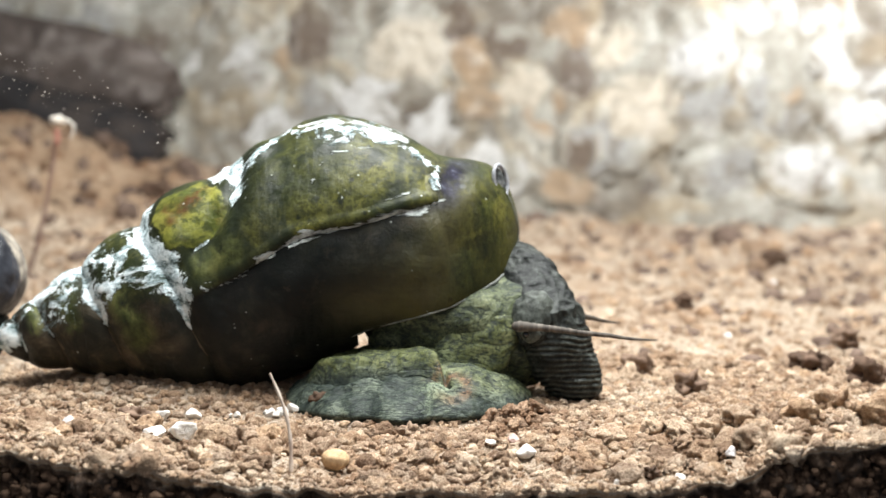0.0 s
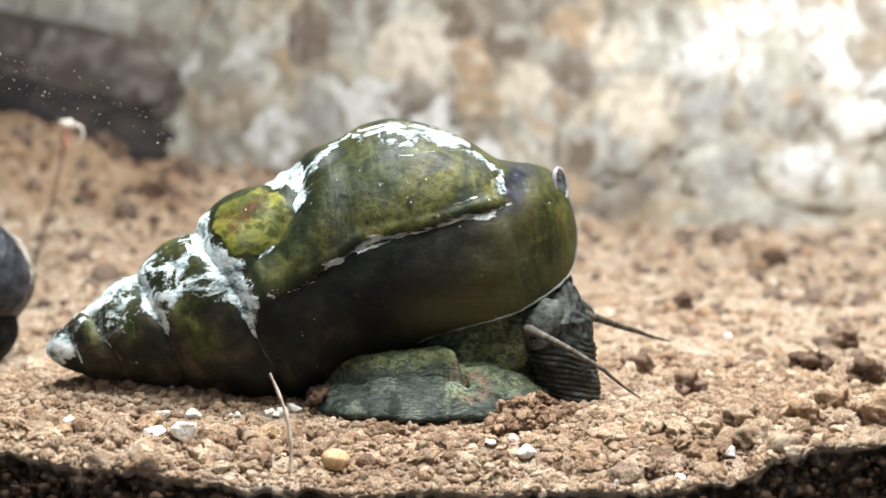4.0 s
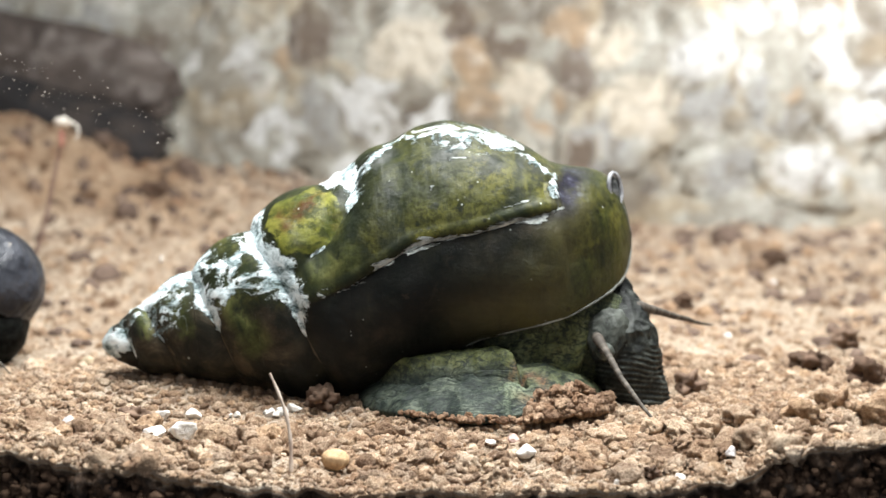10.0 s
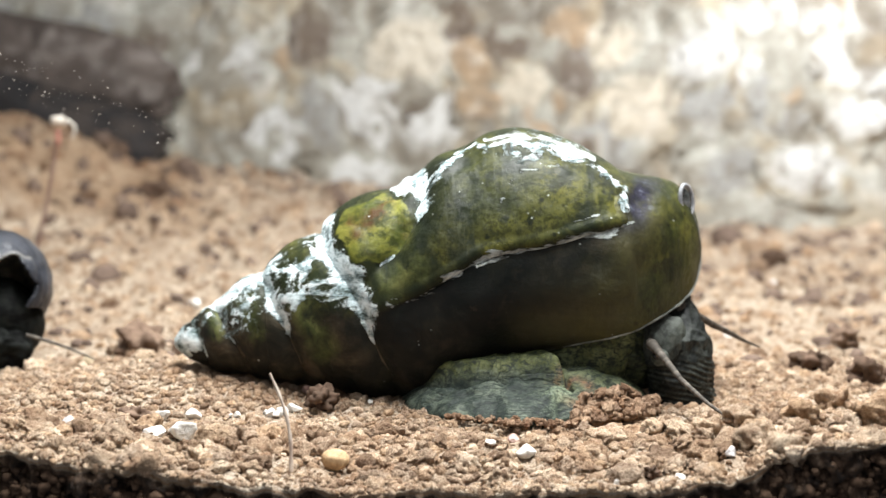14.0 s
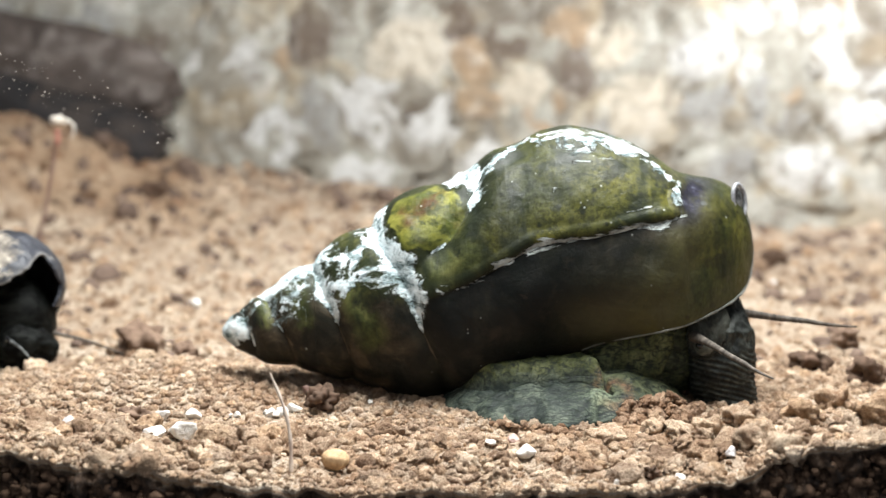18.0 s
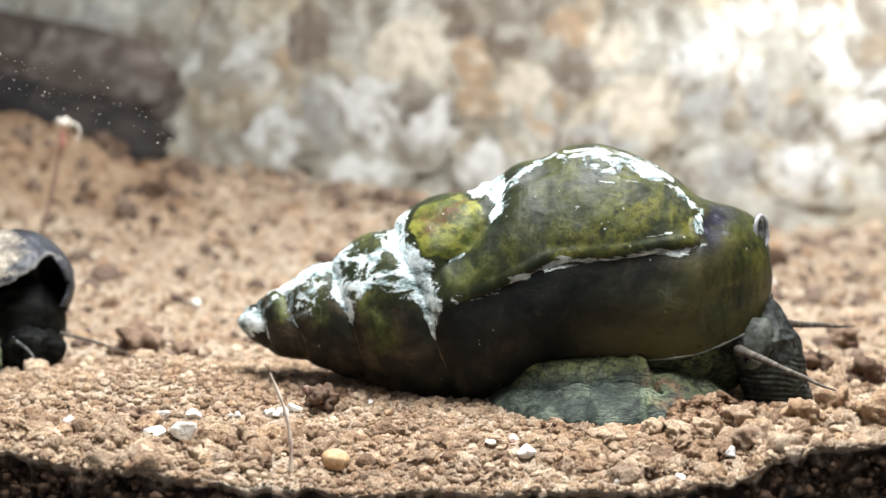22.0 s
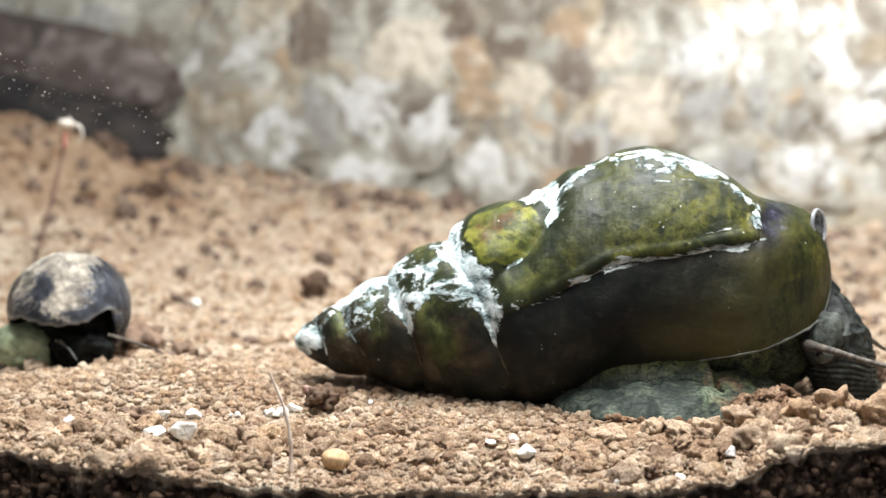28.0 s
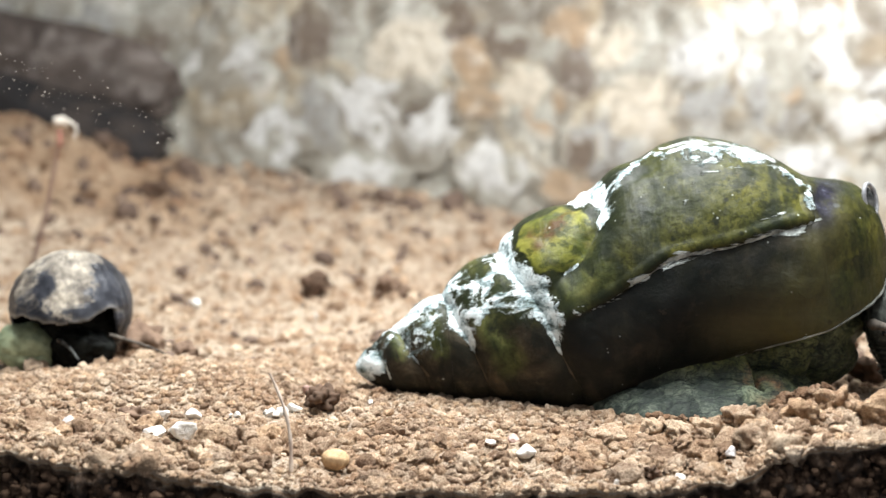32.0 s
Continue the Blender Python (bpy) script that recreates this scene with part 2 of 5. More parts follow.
    yellow = n.mix(n.math("MULTIPLY", n.attr("rust"), n.ramp(n.noise(420, 4, 0.62), (0.36, 0.2), (0.5, 1.0))), yellow, (0.060, 0.028, 0.008))
    bare = n.ramp(n.math("ADD", patch, n.math("MULTIPLY", n.math("SUBTRACT", n.noise(480, 6, 0.7, 0.5), 0.5), 1.3)), (0.40, 0.0), (0.60, 1.0))
    yellow = n.mix(n.ramp(n.noise(750, 5, 0.7, 0.6), (0.40, 0.75), (0.50, 0.0)), yellow, (0.022, 0.030, 0.008))
    col = n.mix(bare, col, yellow)
    col = n.mix(n.math("MULTIPLY", purple, n.ramp(n.noise(400, 5, 0.65), (0.30, 0.7), (0.50, 1.0))), col, n.ramp(n.noise(700, 4), (0.40, (0.006, 0.006, 0.010)), (0.57, (0.016, 0.015, 0.028)), (0.72, (0.10, 0.11, 0.14))))
    col = n.mix(n.math("MULTIPLY", lip, 0.5), col, (0.16, 0.16, 0.12))
    col = n.mix(n.ramp(n.math("ADD", n.attr("thread"), n.math("MULTIPLY", n.math("SUBTRACT", n.noise(600, 4), 0.5), 1.5)), (0.3, 0.0), (0.6, 0.6)), col, (0.14, 0.105, 0.070))
    # chalky wear along the sutures, in flakes
    w = n.math("ADD", worn, n.math("MULTIPLY", n.math("SUBTRACT", n.noise(270, 7, 0.68, 0.8), 0.5), 2.7))
    w = n.math("ADD", w, n.math("MULTIPLY", n.math("SUBTRACT", n.noise(1300, 6, 0.75, 0.4, n.scaled(0.6, 1, 1.3)), 0.5), 1.5))
    wear = n.math("MULTIPLY", n.ramp(w, (0.43, 0.0), (0.50, 0.55), (0.60, 1.0)), n.ramp(worn, (0.06, 0.0), (0.22, 1.0)))
    film = n.math("MULTIPLY", n.ramp(w, (0.30, 0.0), (0.46, 0.3)), n.ramp(worn, (0.05, 0.0), (0.3, 1.0)))
    col = n.mix(film, col, (0.17, 0.19, 0.15))
    chalk = n.ramp(n.noise(700, 7, 0.74, 0.6, n.scaled(0.5, 1.0, 1.3)), (0.37, (0.05, 0.07, 0.06)), (0.44, (0.28, 0.36, 0.37)), (0.52, (0.70, 0.79, 0.81)), (0.62, (0.88, 0.94, 0.95)))
    col = n.mix(wear, col, chalk)
    fl = n.math("ADD", ridge, n.math("MULTIPLY", n.math("SUBTRACT", n.noise(420, 7, 0.72, 0.6, n.scaled(0.4, 1, 1.7)), 0.5), 2.8))
    flake = n.math("MULTIPLY", n.ramp(fl, (0.46, 0.0), (0.60, 1.0)), n.ramp(ridge, (0.06, 0.0), (0.22, 1.0)))
    col = n.mix(flake, col, n.ramp(n.noise(800, 4), (0.35, (0.17, 0.18, 0.165)), (0.6, (0.58, 0.62, 0.60))))
    dust = n.math("MULTIPLY", n.ramp(n.cells(650), (0.05, 1.0), (0.09, 0.0)), n.ramp(n.noise(140, 3), (0.50, 0.0), (0.58, 0.8)))
    col = n.mix(dust, col, (0.42, 0.44, 0.40))
    scuff = n.math("MULTIPLY", n.ramp(n.noise(260, 7, 0.75, 1.2, n.scaled(1.0, 1.0, 0.6)), (0.57, 0.0), (0.68, 0.15)), n.ramp(n.noise(70, 2), (0.40, 0.0), (0.6, 1.0)))
    col = n.mix(scuff, col, (0.14, 0.15, 0.115))
    cover = n.math("MAXIMUM", wear, flake)
    rough = n.math("ADD", n.ramp(n.noise(500, 6, 0.7), (0.34, 0.28), (0.66, 0.60)), n.math("MULTIPLY", n.math("MAXIMUM", cover, purple), 0.35), True)
    step = n.math("ADD", n.math("MULTIPLY", cover, 0.5), n.math("MULTIPLY", n.math("MULTIPLY", cover, n.noise(900, 6, 0.75, 0.5)), 1.2))
    normal = n.bump(step, 0.8, 0.0005, n.bump(n.noise(300, 6, 0.65, 0.4), 0.35, 0.0005, n.bump(n.noise(1700, 5, 0.72), 0.35, 0.0002)))
    return n.done(col, rough, normal)


SHELL = shell_material()
HORN = plain_stone("pale_horn", (0.20, 0.20, 0.21), (0.52, 0.53, 0.56), 420, 0.45, 0.25)
LIP = plain_stone("lip_horn", (0.07, 0.075, 0.065), (0.30, 0.31, 0.28), 500, 0.4, 0.3)


def skin(name, dark, mid, pale, rough=0.55, at=(0.36, 0.5, 0.66), spec=0.15):
    n = Nodes(name, rough, spec)
    a = n.noise(420, 5, 0.7, 1.2, n.scaled(0.55, 1, 1.3))
    col = n.ramp(a, (at[0], dark), (at[1], mid), (at[2], pale))
    col = n.mix(n.ramp(n.noise(170, 3), (0.45, 0.0), (0.62, 0.55)), col, mid)
    vein = n.noise(800, 6, 0.72, 0.5, n.scaled(0.6, 1, 1.2))
    col = n.mix(n.ramp(vein, (0.42, 0.9), (0.52, 0.0)), col, tuple(c * 0.5 for c in dark))
    return n.done(col, None, n.bump(vein, 0.5, 0.0004))




def foot_material():
    n = Nodes("foot_skin", 0.5, 0.15)
    blotch = n.noise(260, 5, 0.66, 0.8)
    grain = n.noise(1500, 5, 0.7, 0.5, n.scaled(0.7, 1, 1.2))
    low = n.ramp(blotch, (0.34, (0.018, 0.024, 0.020)), (0.50, (0.054, 0.067, 0.053)), (0.66, (0.13, 0.15, 0.112)))
    back = n.ramp(blotch, (0.34, (0.042, 0.050, 0.020)), (0.50, (0.118, 0.132, 0.052)), (0.66, (0.22, 0.235, 0.105)))
    col = n.mix(n.attr("back"), low, back)
    col = n.mix(n.math("MULTIPLY", n.attr("rust"), n.ramp(blotch, (0.4, 0.0), (0.55, 0.9))), col, (0.19, 0.10, 0.055))
    col = n.mix(n.math("MULTIPLY", n.attr("pale"), n.ramp(blotch, (0.32, 0.3), (0.55, 0.9))), col, (0.30, 0.36, 0.24))
    # a net of dark veins at two scales
    net = n.math("ABSOLUTE", n.math("SUBTRACT", n.noise(330, 3, 0.6, 0.9, n.scaled(0.6, 1.2, 1.2)), 0.5))
    col = n.mix(n.ramp(net, (0.0, 0.9), (0.03, 0.0)), col, (0.012, 0.017, 0.015))
    web = n.math("ABSOLUTE", n.math("SUBTRACT", n.noise(900, 3, 0.6, 0.8), 0.5))
    col = n.mix(n.ramp(web, (0.0, 0.7), (0.05, 0.0)), col, (0.018, 0.026, 0.024))
    col = n.mix(n.ramp(grain, (0.40, 0.8), (0.50, 0.0)), col, (0.016, 0.022, 0.020))
    col = n.mix(n.ramp(grain, (0.58, 0.0), (0.70, 0.35)), col, (0.20, 0.23, 0.17))
    return n.done(col, None, n.bump(grain, 0.6, 0.00025, n.bump(net, 0.7, 0.0008)))


FOOT = foot_material()
GREEN_FOOT = plain_stone("green_foot_skin", (0.14, 0.18, 0.105), (0.46, 0.53, 0.36), 220, 0.45, 0.2, 700)
BODY = skin("dark_skin", (0.003, 0.003, 0.003), (0.008, 0.009, 0.008), (0.018, 0.019, 0.017), spec=0.05)
GREY_SKIN = skin("grey_skin", (0.04, 0.042, 0.043), (0.14, 0.148, 0.148), (0.34, 0.36, 0.36))


def head_material():
    n = Nodes("head_skin", 0.5, 0.18)
    a = n.noise(480, 5, 0.7, 0.8)
    col = n.ramp(a, (0.36, (0.006, 0.007, 0.007)), (0.5, (0.014, 0.016, 0.014)), (0.66, (0.052, 0.057, 0.050)))
    col = n.mix(n.math("MULTIPLY", n.attr("furrow"), n.ramp(a, (0.34, 0.15), (0.62, 0.85))), col, (0.13, 0.142, 0.122))
    col = n.mix(n.attr("groove"), col, (0.006, 0.007, 0.006))
    col = n.mix(n.ramp(n.noise(1800, 4, 0.7), (0.58, 0.0), (0.68, 0.4)), col, (0.14, 0.155, 0.14))
    return n.done(col, None, n.bump(n.noise(1300, 5, 0.7), 0.6, 0.0003))


HEAD = head_material()


def tentacle_material():
    n = Nodes("tentacle_skin", 0.6, 0.12)
    r = n.noise(60, 3, 0.5, 0.0, n.scaled(22, 1, 1))
    col = n.ramp(r, (0.36, (0.042, 0.036, 0.031)), (0.64, (0.145, 0.125, 0.105)))
    return n.done(col, None, n.bump(r, 0.4, 0.0003))


TENTACLE = tentacle_material()
n_eye = Nodes("eye_black", 0.08, 0.6)
EYE_BLACK = n_eye.done((0.003, 0.003, 0.004))


def small_shell_material():
    n = Nodes("crusted_shell", 0.5, 0.2)
    base = n.ramp(n.noise(300, 4), (0.35, (0.013, 0.014, 0.018)), (0.65, (0.050, 0.053, 0.064)))
    crust = n.ramp(n.noise(520, 5, 0.7), (0.35, (0.075, 0.065, 0.058)), (0.5, (0.19, 0.168, 0.14)), (0.66, (0.40, 0.355, 0.29)))
    w = n.math("ADD", n.attr("crust"), n.math("MULTIPLY", n.math("SUBTRACT", n.noise(260, 7, 0.78, 0.8), 0.5), 1.7))
    mask = n.ramp(w, (0.45, 0.0), (0.58, 1.0))
    col = n.mix(mask, base, crust)
    col = n.mix(n.attr("rim"), col, (0.30, 0.29, 0.27))
    return n.done(col, n.ramp(mask, (0.0, 0.3), (1.0, 0.75)), n.bump(n.noise(520, 5, 0.7), 0.5, 0.0005))


SMALL_SHELL = small_shell_material()
n_st = Nodes("stalk", 0.6, 0.3)
STALK = n_st.done(n_st.ramp(n_st.noise(500, 3), (0.35, (0.40, 0.30, 0.24)), (0.65, (0.66, 0.56, 0.47))))
n_rs = Nodes("red_stalk", 0.6, 0.3)
RED_STALK = n_rs.done(n_rs.ramp(n_rs.noise(300, 3), (0.35, (0.19, 0.115, 0.095)), (0.65, (0.29, 0.20, 0.17))))
n_rd = Nodes("red_bud", 0.5, 0.3)
RED = n_rd.done(n_rd.ramp(n_rd.noise(300, 3), (0.35, (0.20, 0.075, 0.05)), (0.65, (0.33, 0.16, 0.12))))
n_fl = Nodes("pale_fluff", 0.7, 0.3)
FLUFF = n_fl.done(n_fl.ramp(n_fl.noise(600, 3), (0.35, (0.48, 0.42, 0.36)), (0.65, (0.74, 0.69, 0.62))))

# ---- ground: one sheet of soil, heaped towards the back corner ----
WALL_Y = 215.0     # mm
FRONT_Y = -33.0


def ground_base(x, y):
    """Height of the soil in mm, without its crumbs."""
    heap = np.interp(x, [-150, -116, -90, -72, -42, -12, 17, 60, 150], [46, 39, 29, 19, 13.5, 10, 4.0, 0, -1]) * smooth(35, 205, y)
    edge = np.interp(x, [-60, -36, -26, -13, -4, 10, 19, 23.5, 28, 36, 60], [2.3, 1.3, -0.5, -2.2, -2.5, -2.4, -2.2, -1.6, 0.5, 1.5, 2.0]) * (1 - smooth(-33, -14, y))
    mound = 1.2 * np.exp(-((x - 33) / 9) ** 2 - ((y + 20) / 7) ** 2)
    return heap + edge + mound - 0.2


def ground_height(x, y):
    p = np.stack([x, y, 0 * x], -1)
    trail = smooth(-22, -17, y) * smooth(13, 7, y) * smooth(70, 20, x) * smooth(-70, -50, x)
    amp = 1 - 0.75 * trail
    far = 1 + 2.4 * smooth(15, 150, y)
    z = ground_base(x, y)
    z = z + amp * far * (0.55 * fbm(p * 0.16, 3, 5) + 0.42 * np.abs(fbm(p * 0.45 / far[..., None], 3, 9)) + 0.22 * fbm(p * 1.1, 3, 13))
    # a low bank of soil that the shell's spire drags along
    bank = np.interp(x, [-80, -60, -46, -40, -35, -28, -22, -18, -11, 0, 15], [0, 0.4, 0.9, 1.5, 2.2, 2.5, 1.9, 1.3, 0.8, 0.4, 0]) * smooth(-14, -4, y) * smooth(14, 4, y)
    groove = 0.65 * np.exp(-((y + 18) / 2.6) ** 2) * smooth(-18, -10, x) * smooth(44, 34, x)
    return z - 0.35 * trail + bank - groove


def build_ground():
    xs = np.concatenate([np.linspace(-170, -62, 90, endpoint=False), np.linspace(-62, 62, 420, endpoint=False), np.linspace(62, 170, 91)])
    ys = np.concatenate([np.linspace(FRONT_Y, 40, 260, endpoint=False), np.linspace(40, 235, 230)])
    x, y = np.meshgrid(xs, ys, indexing="ij")
    z = ground_height(x, y)
    top = np.stack([x, y, z], -1)
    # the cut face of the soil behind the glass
    n = 46
    face = []
    for k in range(n, 0, -1):
        d = k / n
        fx, fy = xs, np.full_like(xs, FRONT_Y)
        fz = z[:, 0] - 24 * d ** 1.2
        p = np.stack([fx, fz, 0 * fx + 3], -1)
        fy = fy + 1.3 * (fbm(p * 0.5, 3, 21) * 0.8 + np.abs(fbm(p * 1.1, 2, 25))) * min(1, k / 3)
        face.append(np.stack([fx, fy, fz], -1))
    v = np.concatenate([np.stack(face, 1), top], 1)
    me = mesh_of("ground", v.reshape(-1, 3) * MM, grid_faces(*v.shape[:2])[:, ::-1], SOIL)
    # the unlit cut face's shade, painted in from a little under the sandy top
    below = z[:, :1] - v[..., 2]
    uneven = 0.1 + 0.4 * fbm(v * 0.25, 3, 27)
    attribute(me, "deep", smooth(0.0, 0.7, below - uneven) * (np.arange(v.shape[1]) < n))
    # the back-left slope whose colour carries the boulder's shading
    attribute(me, "umber", smooth(100, 135, v[..., 1]) * smooth(-38, -58, v[..., 0] + 0.25 * (v[..., 1] - 150) + 8 * fbm(v * 0.05, 3, 28)))
    return tagged(part("ground", me), "sandy brown soil bed with loose crumbs, piled against rock", "soil", kind="structure")


ground = build_ground()


def crumbs(name, x, y, r, level, seed, sink=0.25, parent=None, lift=0.0, base=None):
    """Many rounded, knobbly crumbs of soil in one mesh."""
    rng = np.random.default_rng(seed)
    v, f = ICO[level]
    n = len(x)
    z = ground_height(x, y) if base is None else base
    off = rng.uniform(-50, 50, (n, 1, 3))
    d = v[None] * (1 + (0.30 if level < 3 else 0.36) * fbm(v[None] * 1.25 + off, 1 if level < 2 else 2, seed)[..., None])
    if level > 2:
        d = d * (1 + 0.42 * (0.45 - np.abs(fbm(v[None] * 2.3 + off, 2, seed + 3, 0.6)))[..., None])
    d = d * rng.uniform(0.72, 1.28, (n, 1, 3)) * (1, 1, 0.85) * r[:, None, None]
    a = rng.uniform(0, 2 * np.pi, n)
    c, s = np.cos(a)[:, None], np.sin(a)[:, None]
    dx, dy = d[..., 0] * c - d[..., 1] * s, d[..., 0] * s + d[..., 1] * c
    tilt = rng.uniform(-0.5, 0.5, n)[:, None]
    dx, dz = dx * np.cos(tilt) - d[..., 2] * np.sin(tilt), dx * np.sin(tilt) + d[..., 2] * np.cos(tilt)
    verts = np.stack([x[:, None] + dx, y[:, None] + dy, (z + r * (0.55 - sink) + lift)[:, None] + dz], -1)
    faces = f[None] + (np.arange(n) * len(v))[:, None, None]
    me = mesh_of(name, verts.reshape(-1, 3) * MM, faces.reshape(-1, 3), SOIL_CRUMBS)
    ob = part(name, me, parent)
    return tagged(ob, kind="stuff")


def scatter(rng, n, x0, x1, y0, y1):
    return rng.uniform(x0, x1, n), rng.uniform(y0, y1, n)


PEBBLES = {
    "white": [(-23.4, -22.5, 1.25), (-25.9, -22.3, 0.9), (-26.9, -14, 0.7), (-23.9, -13.7, 0.7), (-16.7, -12.3, 0.6), (-15.4, -12.1, 0.55), (-16.1, -12.8, 0.5), (-17.2, -11.9, 0.35), (-15.9, -11.4, 0.4), (-19.9, -13, 0.4), (7.3, -24.6, 0.75), (4.3, -22.4, 0.5), (20, -30.5, 0.45), (14.6, -31.5, 0.4), (-7.3, -8.2, 0.3),
              (-37, 58, 0.9), (56, 87, 0.9), (37, 33, 0.6), (-20.5, -13.2, 0.3), (-14.6, -11.3, 0.6)],
    "orange": [(-9.3, -27.2, 1.2)],
    "grey": [(-38.2, -20.5, 0.6), (-34.2, -19.8, 0.6), (24.6, -28.5, 0.7)],
    "pink": [(-13.9, -5.2, 0.7), (6.5, -20.6, 0.5)],
    "yellow": [(-41, 12, 0.9)],
    "pale": [(27.5, -21, 1.5), (32, -23.5, 1.7), (36, -20, 1.8), (23.5, -22.5, 1.3), (30, -18, 1.2), (19.5, -20.5, 1.2), (38, -26, 2.0), (13, -18.2, 1.0), (-3, -18.4, 1.0)],
    "dark": [(41.5, 9, 1.7), (46, 3, 1.9), (17.6, -30.2, 0.6), (-62, 150, 3.2), (-76, 172, 3.0), (-12, -10.2, 1.6), (-20, 66, 2.0), (36, 60, 1.6), (64, 120, 2.2)],
    "brown": [(-29, -16.2, 1.2), (-8, 66, 2.3), (26, -1.0, 1.5), (21.6, 10, 1.6), (-37, 22, 2.6), (-31, 18, 1.6), (15, 52, 1.8), (50, 25, 1.7)],
}


def clear_of_pebbles(x, y, r):
    """Where no crumb would hide a pebble."""
    ok = np.ones(len(x), bool)
    for tone, rows in PEBBLES.items():
        if tone in ("dark", "brown", "pale"):
            continue
        for px, py, pr in rows:
            ok &= ~((np.abs(x - px) < pr + 0.8 * r) & (y < py + pr) & (y > py - pr - 2.2))
    return ok


def build_crumbs():
    rng = np.random.default_rng(4)
    x, y = scatter(rng, 3000, -46, 46, -33, 16)
    r = np.clip(rng.lognormal(-0.85, 0.42, 3000), 0.28, 1.3)
    path = (y > -17.5) & (y < 6)
    r = np.where(path, np.minimum(r * 0.75, 0.62), r)
    keep = clear_of_pebbles(x, y, r) & ~(path & (rng.random(3000) < 0.45)) & ~((np.abs(x + 13) < 3) & (y < -26))
    tagged(crumbs("soil_crumbs", x[keep], y[keep], r[keep], 3, 31, sink=0.42, parent=ground), "brown crumbs of dry soil")
    # larger knobbly clumps before the snail's trail
    x, y = scatter(rng, 330, -46, 46, -29, -17)
    r = np.clip(rng.lognormal(-0.2, 0.3, 330), 0.6, 1.45)
    keep = clear_of_pebbles(x, y, r) & ~((np.abs(x + 13) < 3) & (y < -24)) & ~((np.abs(x) < 16) & (rng.random(330) < 0.5))
    tagged(crumbs("soil_clumps", x[keep], y[keep], r[keep], 4, 39, sink=0.5, parent=ground), "knobbly brown clumps of soil")
    x, y = scatter(rng, 11000, -48, 48, -33, 18)
    r = np.clip(rng.lognormal(-1.2, 0.4, 11000), 0.14, 0.55)
    keep = clear_of_pebbles(x, y, r)
    tagged(crumbs("soil_crumbs", x[keep], y[keep], r[keep], 2, 36, sink=0.35, parent=ground), "small brown crumbs of soil")
    x, y = scatter(rng, 14000, -48, 48, -33, 20)
    r = np.clip(rng.lognormal(-1.9, 0.35, 14000), 0.08, 0.3)
    tagged(crumbs("soil_grit", x, y, r, 1, 32, parent=ground), "fine brown grit")
    x, y = scatter(rng, 7000, -75, 80, 8, 110)
    r = np.clip(rng.lognormal(-0.95, 0.5, 7000), 0.2, 1.5)
    tagged(crumbs("soil_crumbs", x, y, r, 1, 33, parent=ground, sink=0.55), "brown crumbs of dry soil")
    x, y = scatter(rng, 3000, -125, 130, 100, 212)
    r = np.clip(rng.lognormal(-0.2, 0.5, 3000), 0.4, 2.4)
    # part of the slope's crumbs take the painted shading too
    dim = (x < -56 - 0.25 * (y - 150)) & (y > 125) & (rng.random(3000) < 0.6)
    tagged(crumbs("soil_crumbs", x[~dim], y[~dim], r[~dim], 1, 34, parent=ground, sink=0.6), "brown crumbs of dry soil")
    umber = tagged(crumbs("damp_crumbs", x[dim], y[dim], r[dim], 1, 40, parent=ground, sink=0.6), "brown crumbs of soil, darkened by the boulder's painted shading")
    umber.data.materials[0] = DAMP_SHADED_CRUMBS
    x, y = scatter(rng, 650, -95, 100, 14, 200)
    r = np.clip(rng.lognormal(-0.3, 0.45, 650), 0.35, 2.0) * (0.7 + y / 170)
    dark_clods = crumbs("dark_clods", x, y, r, 2, 37, parent=ground, sink=0.45)
    dark_clods.data.materials[0] = DARK_CLODS
    tagged(dark_clods, "dark brown damp clods")
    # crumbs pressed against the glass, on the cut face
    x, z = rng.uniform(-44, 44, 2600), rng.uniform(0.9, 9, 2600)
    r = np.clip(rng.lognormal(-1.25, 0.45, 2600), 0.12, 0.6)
    face = tagged(crumbs("soil_face_crumbs", x, FRONT_Y + rng.uniform(0.2, 0.9, 2600), r, 2, 35, parent=ground, base=ground_height(x, np.full(2600, FRONT_Y)) - z - r), "soil crumbs with the cut face's shade in their dark brown")
    # same painted shade as the face behind them
    face.data.materials[0] = SHADED_FACE_CRUMBS
    # the lit crumbs that crown the cut face
    x, z = rng.uniform(-44, 44, 900), rng.uniform(-0.2, 0.15, 900)
    r = np.clip(rng.lognormal(-1.5, 0.4, 900), 0.1, 0.42)
    tagged(crumbs("soil_rim_crumbs", x, np.full(900, FRONT_Y + 0.6), r, 2, 38, parent=ground, base=ground_height(x, np.full(900, FRONT_Y)) - z - 0.3 * r), "brown crumbs of soil along the glass")


build_crumbs()

# ---- back wall of rough rock ----
def build_wall():
    x, z = np.meshgrid(np.linspace(-190, 200, 240), np.linspace(-20, 150, 120), indexing="ij")
    p = np.stack([x, 0 * x, z], -1)
    y = WALL_Y + 3.4 - 2.2 * np.abs(fbm(p * 0.045, 4, 41)) - 0.7 * fbm(p * 0.16, 3, 45)
    top = np.stack([x, y, z], -1).reshape(-1, 3)
    back = np.stack([x, 0 * x + WALL_Y + 40, z], -1).reshape(-1, 3)
    f = grid_faces(240, 120)
    me = mesh_of("wall_back", top * MM, f, ROCK_FACE)
    wall = tagged(part("wall_back", me), "rough pale grey and tan rock wall", "rock wall", kind="structure")
    part("wall_backing", mesh_of("wall_backing", back * MM, f[:, ::-1], ROCK_FACE), wall)
    return wall


wall_back = build_wall()
